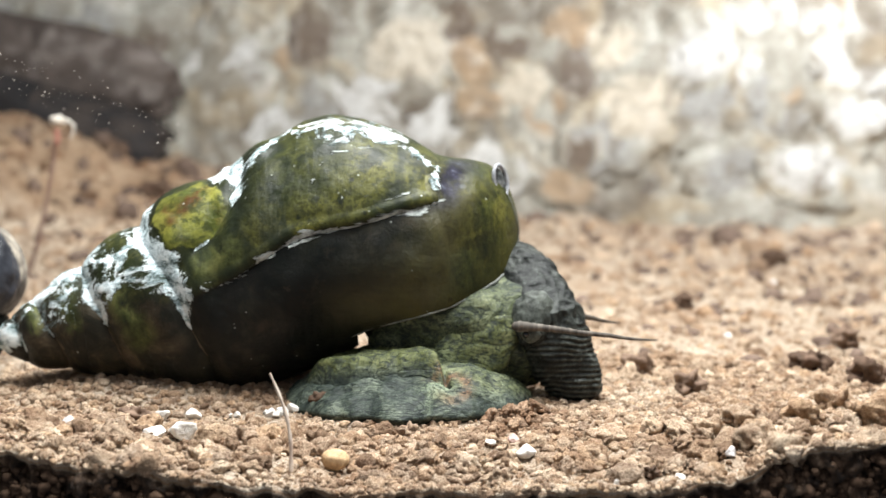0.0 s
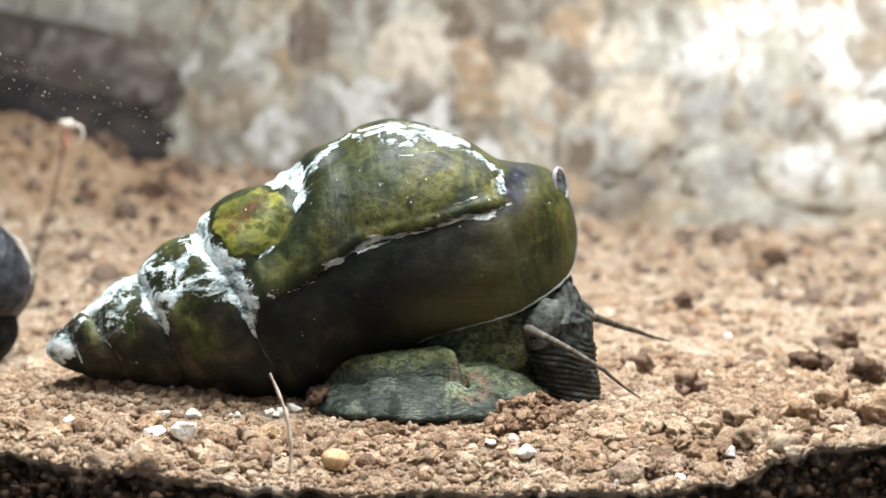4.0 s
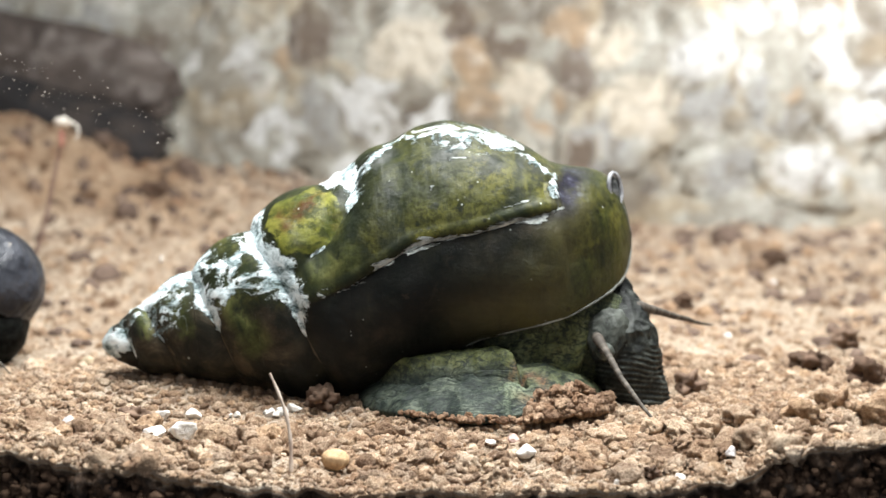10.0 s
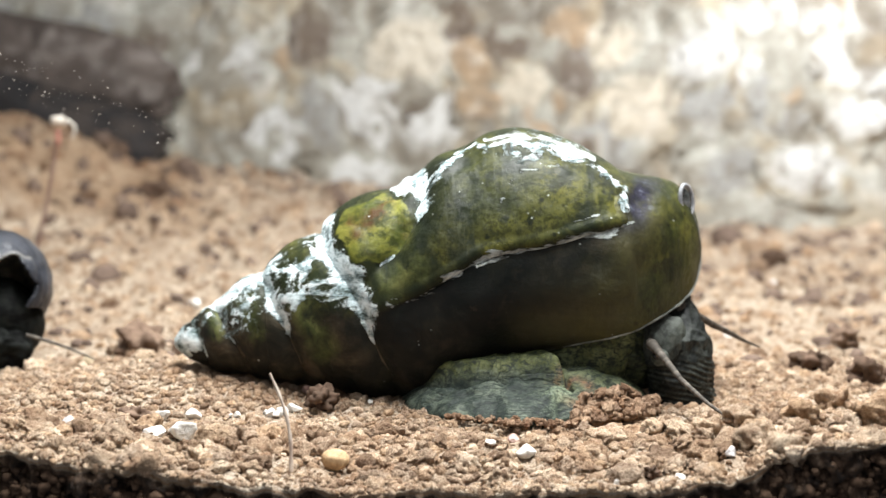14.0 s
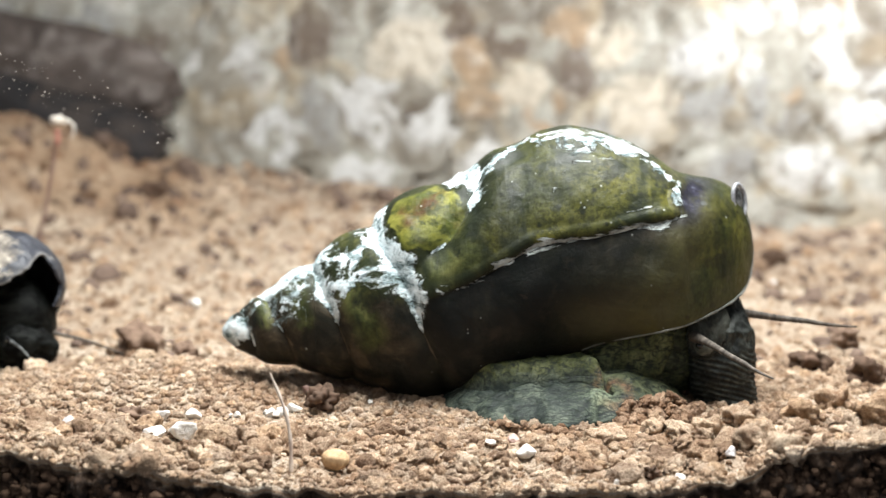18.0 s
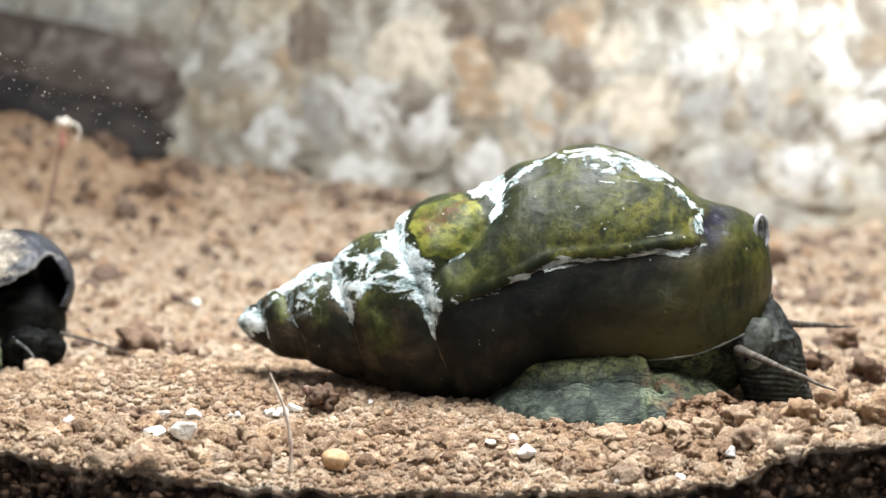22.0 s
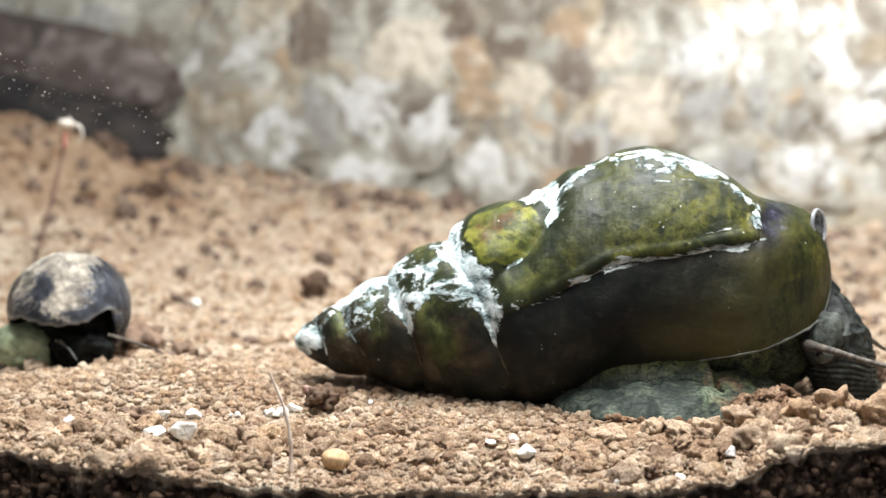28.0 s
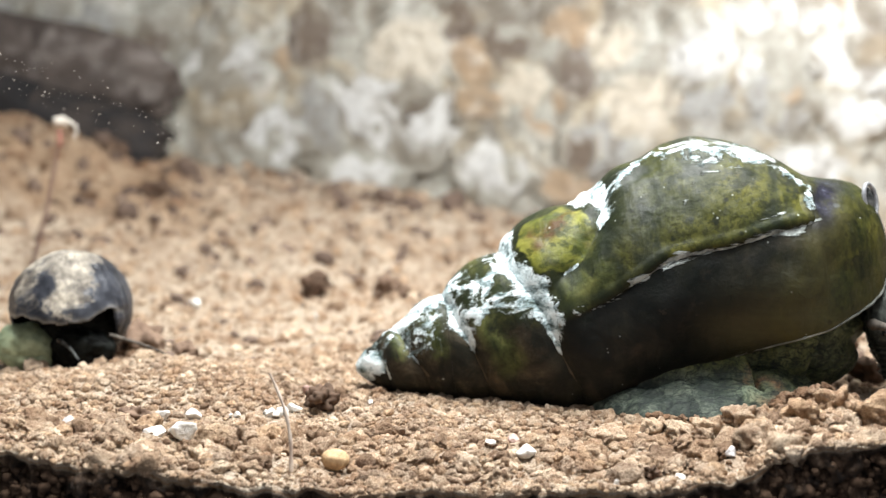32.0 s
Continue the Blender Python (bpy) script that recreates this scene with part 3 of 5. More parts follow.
# stones of the wall, by tone: x, z of the middle, half width, half height (mm)
STONES = {
    "white": [(-57, 43, 10, 10), (-21, 31, 9, 13), (-4, 31, 10, 9), (68, 47, 9, 7), (94, 50, 16, 9), (108, 44, 12, 8), (82, 43, 9, 5), (109, 30, 9, 5), (96, 16, 10, 6), (14, 16, 8, 6), (-21, 16, 9, 5), (-45, 25, 9, 8)],
    "cream": [(-10, 47, 10, 9), (20, 36, 9, 7), (44, 49, 7, 6), (51, 33, 11, 8), (12, 51, 4, 3)],
    "tan": [(10, 36, 7, 6), (29, 31, 7, 6), (32, 53, 7, 6), (88, 36, 6, 3), (32, 12, 7, 5), (8, 44, 5, 8), (-41, 44, 5, 5)],
    "brown": [(-112, 44, 12, 7), (-92, 42, 9, 8), (-47, 56, 9, 8), (-36, 52, 7, 9), (-64, 35, 9, 5), (7, 52, 6, 8), (13, 44, 6, 6), (34, 41, 6, 7), (-79, 46, 9, 9), (36, 21, 4, 5), (16, 50, 8, 6), (2, 54, 7, 7)],
    "grey": [(-33, 30, 6, 10), (41, 22, 9, 7), (69, 36, 10, 9), (88, 34, 9, 9), (77, 15, 9, 6), (-61, 24, 8, 5), (-108, 55, 8, 8), (-94, 53, 11, 7)],
}
for tone, rows in STONES.items():
    for k, (sx, sz, hw, hh) in enumerate(rows):
        seed = 60 + k + len(tone) * 13
        v, f = lump(4, 1, 1, 1, 0.5, 1.3, seed, octaves=3)
        turn = radians(-25 + (seed * 37) % 50)
        away = np.hypot(v[:, 0], v[:, 2])
        wx, wz = v[:, 0] * hw * 1.5, v[:, 2] * hh * 1.5
        w = np.stack([sx + wx * np.cos(turn) - wz * np.sin(turn), WALL_Y + 3.0 + 1.4 * v[:, 1], sz + wx * np.sin(turn) + wz * np.cos(turn)], -1)
        me = mesh_of("stone", w * MM, f, ROCK_FACE)
        attribute(me, tone, smooth(1.05, 0.25, away))
        part("stone", me, wall_back)

# boulders in the back corner; the lower one's near-black paints a recess's shade
def boulder(w, d, h, seed, sx, sy, sz, lean, tone, label):
    """A blunt block of rock with an uneven face."""
    v, f = ICO[5]
    v = np.sign(v) * np.abs(v) ** 0.55
    v = v * (1 + 0.14 * fbm(v * 1.7 + seed, 5, seed))[:, None] * (w, d, h)
    return tagged(part("boulder", mesh_of("boulder", v * MM, f, ROCK[tone]), m=pose(sx * MM, sy * MM, sz * MM, 0, lean, 0)), label, "boulder")


boulder(30, 14, 8.5, 7, -98, 192, 29.5, 17, "dark", "dark brown boulder against the rock wall, recess shade painted near-black")
boulder(33, 9, 10, 9, -101, 207, 44, 13, "brown", "brown boulder lying above a darker one")


def build_room():
    """Plain dark sides that close the tank."""
    n = Nodes("dark_side", 0.6, 0.3)
    m = n.done(n.ramp(n.noise(30, 3), (0.3, (0.05, 0.045, 0.04)), (0.7, (0.09, 0.08, 0.07))))
    for name, x in (("wall_left", -186), ("wall_right", 186)):
        v = np.array([[x, -33, -22], [x, 236, -22], [x, 236, 150], [x, -33, 150]]) * MM
        bm = bmesh.new()
        vs = [bm.verts.new(c) for c in v] + [bm.verts.new((c[0] + (0.004 if x > 0 else -0.004), c[1], c[2])) for c in v]
        for q in ((0, 1, 2, 3), (7, 6, 5, 4), (0, 4, 5, 1), (1, 5, 6, 2), (2, 6, 7, 3), (3, 7, 4, 0)):
            bm.faces.new([vs[i] for i in q])
        me = bpy.data.meshes.new(name)
        bm.to_mesh(me)
        me.materials.append(m)
        tagged(part(name, me), "plain dark side of the tank", "wall", kind="structure")


build_room()

# ---- the large snail ----
# ---- shell form: stations from apex to lip, in units of the shell's own drawing (x right, y down) ----
K_SHELL = 0.0595e-3     # metres for one unit of the drawing
# upper edge x, y; lower edge x, y; half depth
SPIRE_STATIONS = [
    (331, 574, 331, 577, 2), (338, 566, 340, 585, 9), (360, 547, 364, 599, 24), (401, 516, 402, 617, 48), (436, 488, 439, 623, 63),
    (470, 468, 475, 630, 76), (490, 460, 497, 634, 84), (502, 440, 513, 640, 90), (529, 417, 541, 648, 102), (560, 405, 576, 654, 114),
    (588, 388, 607, 663, 124), (606, 366, 629, 675, 131), (640, 338, 661, 686, 141), (680, 322, 694, 690, 149), (720, 316, 728, 689, 156)]
BODY_STATIONS = [
    (746, 297, 752, 686, 163), (772, 284, 776, 681, 168), (805, 260, 806, 671, 175), (845, 246, 842, 659, 181), (889, 223, 883, 644, 185),
    (934, 214, 929, 624, 186), (984, 222, 977, 603, 184), (1029, 239, 1029, 590, 180), (1073, 266, 1077, 578, 175), (1110, 290, 1115, 566, 165),
    (1144, 299, 1145, 553, 148), (1179, 304, 1177, 536, 122), (1211, 317, 1206, 518, 90), (1236, 352, 1232, 490, 52), (1250, 408, 1249, 446, 14)]
STATIONS = SPIRE_STATIONS + BODY_STATIONS
LAST_Q = len(STATIONS) - 1


def catmull(rows, q):
    """Smooth values at the fractional rows q."""
    rows = np.asarray(rows, float)
    i = np.clip(np.floor(q).astype(int), 0, len(rows) - 2)
    f = (q - i)[..., None]
    a, b, c, d = (rows[np.clip(i + k, 0, len(rows) - 1)] for k in (-1, 0, 1, 2))
    return 0.5 * (2 * b + (c - a) * f + (2 * a - 5 * b + 4 * c - d) * f ** 2 + (3 * b - a - 3 * c + d) * f ** 3)


def shell_form(q, v):
    """Points of the smooth shell in its drawing (x, depth, y up), for station q and angle v (0 near side, 90 degrees up)."""
    s = catmull(STATIONS, q)
    ux, uy, lx, ly, w = np.moveaxis(s, -1, 0)
    w = np.maximum(w, 1.0)
    sn, cs = np.sin(v), np.cos(v)
    x = (ux + lx) / 2 + (ux - lx) / 2 * sn
    y = (uy + ly) / 2 + (uy - ly) / 2 * sn
    # towards the mouth the near wall runs straight down to the lip
    e = 1 - 0.85 * np.clip((q - 18.6) / 4.5, 0, 1) * np.clip(-3 * sn, 0, 1)
    return np.stack([x - 784, -w * np.sign(cs) * np.abs(cs) ** e, 441 - y], -1)


def laid_out(p):
    """Where a point of the shell lies in the drawing as it was taken, from 143 mm in front and a little above."""
    a, b = radians(-5.3), radians(5.14)
    k = K_SHELL * 1000
    x, y, z = k * p[..., 0], k * (p[..., 1] * np.cos(a) - p[..., 2] * np.sin(a)) + 143, k * (p[..., 1] * np.sin(a) + p[..., 2] * np.cos(a)) - 12.9
    deep = y * np.cos(b) - z * np.sin(b)
    return 784 + 2413 * x / deep, 441 - 2413 * (y * np.sin(b) + z * np.cos(b)) / deep


# seams and bands of chalky wear: x, y, half width along each, in the drawing
SPIRE_SEAMS = [
    (1.0, [(604, 368, 11), (597, 400, 20), (608, 430, 22), (636, 462, 25), (652, 490, 21), (661, 520, 15), (668, 548, 11), (674, 574, 4)]),
    (1.0, [(488, 464, 13), (497, 490, 14), (508, 520, 12), (522, 548, 9), (533, 570, 4)]),
    (0.95, [(380, 530, 4), (403, 515, 7), (436, 491, 10), (470, 473, 12), (490, 468, 10)]),
    (0.74, [(505, 452, 8), (530, 456, 8), (560, 448, 10), (592, 424, 13)]),
    (0.66, [(520, 500, 7), (548, 503, 8), (562, 488, 9), (588, 474, 8), (614, 472, 10)]),
    (0.75, [(560, 470, 8), (575, 440, 6)])]
APEX_SEAMS = [
    (0.75, [(400, 518, 6), (415, 548, 6), (428, 575, 3)]),
    (0.8, [(362, 545, 9), (372, 570, 6), (385, 595, 3)]),
    (1.1, [(335, 574, 16), (352, 572, 14)])]
CREST = (0.70, [(764, 350, 3), (782, 322, 4), (803, 288, 4.5), (821, 267, 3), (868, 246, 2.5), (897, 241, 2.5), (935, 238, 4), (985, 246, 6), (1025, 258, 7), (1060, 277, 5), (1100, 306, 4.5), (1122, 322, 5), (1117, 340, 8), (1121, 352, 5)])
BODY_SEAMS = [
    (1.0, [(720, 318, 8), (750, 304, 20), (768, 300, 16), (775, 322, 14), (758, 362, 7)]),
    (0.75, [(690, 437, 6), (706, 424, 8), (717, 414, 5)]), CREST]
# thin tan threads where the seams run out
THREADS = [(0.8, [(672, 570, 3), (690, 612, 3), (702, 628, 2)]), (0.8, [(532, 568, 3), (549, 614, 3)]), (0.7, [(430, 575, 2), (452, 598, 2)])]
GROOVES = [
    (15, 15, [(600, 372), (596, 410), (625, 462), (652, 510), (672, 572), (702, 628), (716, 680)]),
    (13, 15, [(740, 308), (772, 312), (758, 362), (728, 405), (692, 440), (668, 470)]),
    (12, 12, [(492, 460), (500, 500), (520, 548), (549, 614), (556, 650)]),
    (9, 9, [(402, 514), (416, 550), (440, 590), (455, 625)]),
    (7, 7, [(364, 544), (374, 575), (388, 606)])]
RIDGE = [(650, 532), (700, 512), (760, 484), (809, 455), (844, 434), (868, 420), (926, 408), (973, 402), (1014, 393), (1061, 381), (1107, 372), (1133, 370)]
LEDGE_FLAKES = [(0.72, [(800, 458, 4), (844, 436, 5), (868, 424, 7), (900, 416, 7), (930, 411, 7), (965, 405, 5), (1000, 399, 4)]),
          (0.58, [(858, 440, 3), (885, 432, 4), (915, 425, 4), (950, 416, 3)]), (0.56, [(700, 512, 2), (760, 486, 3), (800, 462, 3)]),
          (0.68, [(1000, 399, 6), (1061, 384, 6), (1107, 375, 5), (1133, 372, 4)]), (0.62, [(1055, 392, 5), (1080, 389, 8), (1100, 388, 6)]),
          (0.5, [(700, 506, 5), (730, 500, 6), (784, 487, 6)]), (0.5, [(800, 470, 4), (830, 452, 5)])]
CREST_FLAKES = [(0.5, [(1020, 366, 2), (1045, 361, 2), (1075, 356, 2)]),
          (0.36, [(905, 330, 4), (925, 300, 6), (950, 275, 10), (1000, 268, 12)]), (0.62, [(880, 232, 4), (925, 224, 6), (985, 232, 8), (1030, 248, 7), (1065, 268, 4)])]


def near_line(x, y, line):
    """Distance to a broken line, the side (positive below) and the share of the way along it."""
    best = np.full(x.shape, 1e9)
    side, along = np.zeros_like(x), np.zeros_like(x)
    n = len(line) - 1
    for k in range(n):
        (ax, ay), (bx, by) = line[k], line[k + 1]
        dx, dy = bx - ax, by - ay
        t = np.clip(((x - ax) * dx + (y - ay) * dy) / (dx * dx + dy * dy), 0, 1)
        ex, ey = x - ax - t * dx, y - ay - t * dy
        d = np.hypot(ex, ey)
        hit = d < best
        best = np.where(hit, d, best)
        side = np.where(hit, np.sign(dx * ey - dy * ex), side)
        along = np.where(hit, (k + t) / n, along)
    return best, side, along


def bands(x, y, rows):
    """How much each point lies in bands of given half widths: 0.5 at their edges, and falling off."""
    out = np.zeros_like(x)
    for strength, line in rows:
        for (ax, ay, aw), (bx, by, bw) in zip(line[:-1], line[1:]):
            dx, dy = bx - ax, by - ay
            t = np.clip(((x - ax) * dx + (y - ay) * dy) / (dx * dx + dy * dy), 0, 1)
            ratio = np.hypot(x - ax - t * dx, y - ay - t * dy) / (1.1 * (aw + t * (bw - aw)))
            out = np.maximum(out, strength * np.clip(1.32 - 0.78 * ratio, 0, 1.15))
    return out


def build_shell(parent):
    nu, nv = 560, 330
    q, v = np.meshgrid(LAST_Q * np.linspace(0, 1, nu), np.linspace(0, 2 * np.pi, nv, endpoint=False) - np.pi / 2, indexing="ij")
    p = shell_form(q, v)
    x, y = laid_out(p)
    centre = np.stack([shell_form(q, v * 0)[..., 0], 0 * x, (shell_form(q, v * 0 + np.pi / 2)[..., 2] + shell_form(q, v * 0 - np.pi / 2)[..., 2]) / 2], -1)
    out = p - centre
    out /= np.maximum(np.linalg.norm(out, axis=-1, keepdims=True), 1e-6)
    pn = p / 1000
    shift = 5 * fbm(pn * 30, 3, 69)
    push = np.zeros_like(x)
    for depth, size, line in GROOVES:
        d, side, along = near_line(x, y, line)
        depth = depth * (1 - 0.5 * smooth(0.5, 0.9, along)) * smooth(0, 0.08, along)
        push -= depth * np.exp(-(d / size) ** 2)
        push += 0.4 * depth * np.exp(-((d - 3.0 * size) / (1.7 * size)) ** 2)
    worn = bands(x + shift, y + shift, SPIRE_SEAMS + APEX_SEAMS + BODY_SEAMS)
    # broken wear all over the upper spire
    worn = np.maximum(worn, 0.44 * smooth(640, 600, x) * smooth(545, 490, y - 0.10 * (x - 500)))
    worn = np.maximum(worn, 0.46 * smooth(500, 460, x) * smooth(595, 530, y + 0.1 * (x - 400)))
    worn = np.maximum(worn, 0.20 * smooth(300, 250, y) * smooth(800, 860, x))
    thread = bands(x, y, THREADS)
    # the ledge over the last whorl, which swells out from under it
    d, side, along = near_line(x, y, RIDGE)
    sd = side * d
    here = smooth(0.0, 0.3, along) * smooth(1.0, 0.95, along)
    torn = smooth(0.42, 0.5, along) * smooth(0.85, 0.6, along) * (2.5 + 2 * vnoise(np.stack([x / 40, 0 * x, 0 * x], -1), 6) + 2 * vnoise(np.stack([x / 13, y / 13, 0 * x], -1), 7))
    push += 2.5 * np.exp(-((sd + 5) / 6) ** 2) * here
    push -= 7 * smooth(-2, 8, sd - torn) * here * np.exp(-(d / 42) ** 2)
    push += 7 * np.exp(-((sd - 95) / 45) ** 2) * here * (sd > 0)
    under_side = smooth(-1, 4, sd - torn)
    ridge = bands(x + 0.6 * shift, y - 3 + 0.6 * shift, LEDGE_FLAKES + CREST_FLAKES)
    d, side, along = near_line(x, y, [row[:2] for row in CREST[1]])
    push += 4 * np.exp(-(d / 10) ** 2) - 2.5 * np.exp(-((side * d - 16) / 9) ** 2) * smooth(0.1, 0.3, along)
    # lower whorls: own dark colour plus painted shade on the under side
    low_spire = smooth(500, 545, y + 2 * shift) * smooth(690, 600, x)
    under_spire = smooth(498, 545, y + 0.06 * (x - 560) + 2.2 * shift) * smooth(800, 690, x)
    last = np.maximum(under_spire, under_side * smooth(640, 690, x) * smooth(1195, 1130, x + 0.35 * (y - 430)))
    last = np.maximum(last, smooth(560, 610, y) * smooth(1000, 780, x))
    # where the olive-brown and its painted sheen lie
    brown = np.exp(-((y - 532 + 0.10 * (x - 1000)) / 52) ** 2) * smooth(880, 1010, x) * smooth(1240, 1140, x)
    whorl = lambda ax, ay, bx, by, w: np.exp(-(near_line(x, y, [(ax, ay), (bx, by)])[0] / w) ** 4)
    moss = np.clip(whorl(455, 505, 470, 560, 17) + whorl(560, 520, 590, 580, 26) + whorl(395, 535, 402, 565, 9) + 0.8 * whorl(700, 470, 760, 450, 22), 0, 1)
    # dark algae stains with their own outlines
    spot = lambda cx, cy, rx, ry: np.exp(-np.hypot((x - cx + 2.5 * shift) / rx, (y - cy + 2.5 * shift) / ry) ** 4)
    stain = np.maximum.reduce([spot(735, 455, 85, 34), spot(800, 410, 50, 60), spot(812, 330, 34, 60), spot(650, 480, 26, 26), 0.9 * spot(1150, 400, 40, 34), 0.8 * spot(985, 285, 60, 16), 0.7 * spot(900, 380, 70, 16), 0.7 * spot(1075, 300, 40, 14), 0.8 * spot(1195, 470, 26, 30)])
    a = radians(22)
    ex, ey = (x - 687) * np.cos(a) - (y - 382) * np.sin(a), (x - 687) * np.sin(a) + (y - 382) * np.cos(a)
    patch = smooth(1.22, 0.78, np.maximum(np.hypot(ex / 68, ey / 52), np.abs(ey / 47) ** 1.5) + 0.16 * vnoise(np.stack([x / 24, y / 24, 0 * x], -1), 3))
    rust = 1.3 * np.exp(-(np.hypot((x - 690 + 0.9 * (y - 360)) / 19, (y - 362) / 30)) ** 2) + 0.8 * np.exp(-(np.hypot((x - 640) / 14, (y - 378) / 12)) ** 2) + 0.7 * np.exp(-(np.hypot((x - 650) / 10, (y - 400) / 8)) ** 2) + 0.6 * np.exp(-(np.hypot((x - 735) / 9, (y - 388) / 10)) ** 2)
    push += 4 * patch
    worn = worn * (1 - 0.95 * patch)
    purple = np.exp(-(np.hypot((x - 1142) / 30, (y - 345) / 34)) ** 4) + 0.6 * np.exp(-(np.hypot((x - 1160) / 26, (y - 318) / 18)) ** 4) + 0.5 * np.exp(-(np.hypot((x - 1125) / 24, (y - 385) / 12)) ** 2)
    push -= 9 * np.exp(-((x - 1142) / 22) ** 2 - ((y - 340) / 30) ** 2)
    # upper green of the spire's whorls
    mossy = np.exp(-(np.hypot((x - 540) / 26, (y - 428) / 14)) ** 4) + np.exp(-(np.hypot((x - 582) / 12, (y - 452) / 17)) ** 4) + np.exp(-(np.hypot((x - 522) / 7, (y - 478) / 9)) ** 4)
    worn = worn * (1 - 0.8 * np.clip(mossy, 0, 1))
    line = q * 1.3 + 0.25 * fbm(pn * 4, 2, 77)
    stria = vnoise(np.stack([line * 9, 0 * q, 0 * q], -1), 79) + 0.7 * vnoise(np.stack([line * 23, 0 * q, 0 * q], -1), 80)
    push += 0.12 * stria * smooth(2, 7, q)
    push += 2.6 * fbm(pn * 9, 3, 71) + 0.9 * fbm(pn * 34, 3, 75)
    push += smooth(0.4, 0.7, worn) * (2.0 * fbm(pn * 50, 4, 78) + 0.6)
    lipness = smooth(20, 0, np.abs(v - (-np.pi / 2 + 0.2)) * 60) * smooth(19, 22, q)
    p = p + out * (push * smooth(0, 1.5, q) * smooth(0, 1.2, LAST_Q - q))[..., None]
    me = mesh_of("shell", p.reshape(-1, 3) * K_SHELL, grid_faces(nu, nv, True), SHELL)
    mouth = smooth(1020, 1200, x + 0.5 * (y - 430))
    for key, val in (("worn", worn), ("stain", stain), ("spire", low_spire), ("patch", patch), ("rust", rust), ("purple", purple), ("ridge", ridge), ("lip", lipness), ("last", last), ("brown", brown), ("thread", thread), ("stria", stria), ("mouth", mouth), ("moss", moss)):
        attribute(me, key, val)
    # the mouth of the shell, open below
    bm = bmesh.new()
    bm.from_mesh(me)
    bm.verts.ensure_lookup_table()
    qq, vv = q.ravel(), v.ravel()
    lower = (np.sin(vv) < -0.905) | ((np.cos(vv) < 0.05) & (np.sin(vv) < -0.1))
    cut = (qq > 20.6) & (qq < 28.4) & lower
    bmesh.ops.delete(bm, geom=[x for x in bm.verts if cut[x.index]], context="VERTS")
    bm.to_mesh(me)
    bm.free()
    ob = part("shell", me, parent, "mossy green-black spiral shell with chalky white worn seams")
    thick = ob.modifiers.new("thickness", "SOLIDIFY")
    thick.thickness, thick.offset = 0.0005, -1
    ql = np.concatenate([np.linspace(20.4, 28.9, 120), np.linspace(28.92, 27.6, 40)])
    vl = np.concatenate([np.full(120, -np.pi / 2 + 0.455), np.linspace(0.3, 0.95, 40)])
    path = shell_form(ql, vl) * K_SHELL * 1000
    path[:, 0] += 0.25 * smooth(24.5, 28.5, ql)
    path[:, 1] -= 0.50 + 0.25 * smooth(23.5, 27.0, ql)
    path[:, 2] -= 0.24 * (vl < 0)
    path += 0.05 * np.stack([fbm(path * 0.9, 3, 86), 0 * ql, fbm(path * 0.9, 3, 87)], -1)
    v, f = tube(path, 0.125 * np.sin(np.linspace(0.05, np.pi - 0.05, 160)) ** 0.3 * (1 + 0.3 * vnoise(path * 0.8, 85)), 10)
    part("lip", mesh_of("lip", v * MM, f[:, ::-1], LIP), ob, "thin pale rim of the shell's mouth")
    return ob


snail = tagged(new("snail"), "large pond snail crawling over brown soil", "snail")
shell = build_shell(snail)


def drawn(px, py, depth=0.0):
    """A place on the shell's drawing in metres."""
    return ((px - 784) * K_SHELL, depth * MM, (441 - py) * K_SHELL)


def build_notch(parent):
    """The rimmed opening at the shell's upper lip."""
    a = np.linspace(0, 2 * np.pi, 40, endpoint=False)
    ring = np.stack([np.cos(a) * 1.05, 0 * a, np.sin(a) * 1.65], -1)
    b = np.linspace(0, 2 * np.pi, 10, endpoint=False)
    out = ring / np.linalg.norm(ring, axis=1)[:, None]
    w = ring[:, None] + 0.24 * (out[:, None] * np.cos(b)[None, :, None] + np.array([0, 1, 0]) * np.sin(b)[None, :, None])
    faces = grid_faces(41, 10, True) % 400
    rim = part("opening_rim", mesh_of("opening_rim", w.reshape(-1, 3) * MM, faces, HORN), parent, "pale grey rim round a dark hole")
    m = Matrix.Translation(drawn(1223, 341, -3.6)) @ pose(0, 0, 0, 0, -14, 44)
    rim.matrix_basis = m
    v, f = lump(3, 0.9, 0.3, 1.4, 0.05, 1.5, 2)
    hole = part("opening_hollow", mesh_of("opening_hollow", v * MM, f, GREY_SKIN), parent)
    hole.matrix_basis = m @ Matrix.Translation((0, 0.0002, 0))


build_notch(shell)


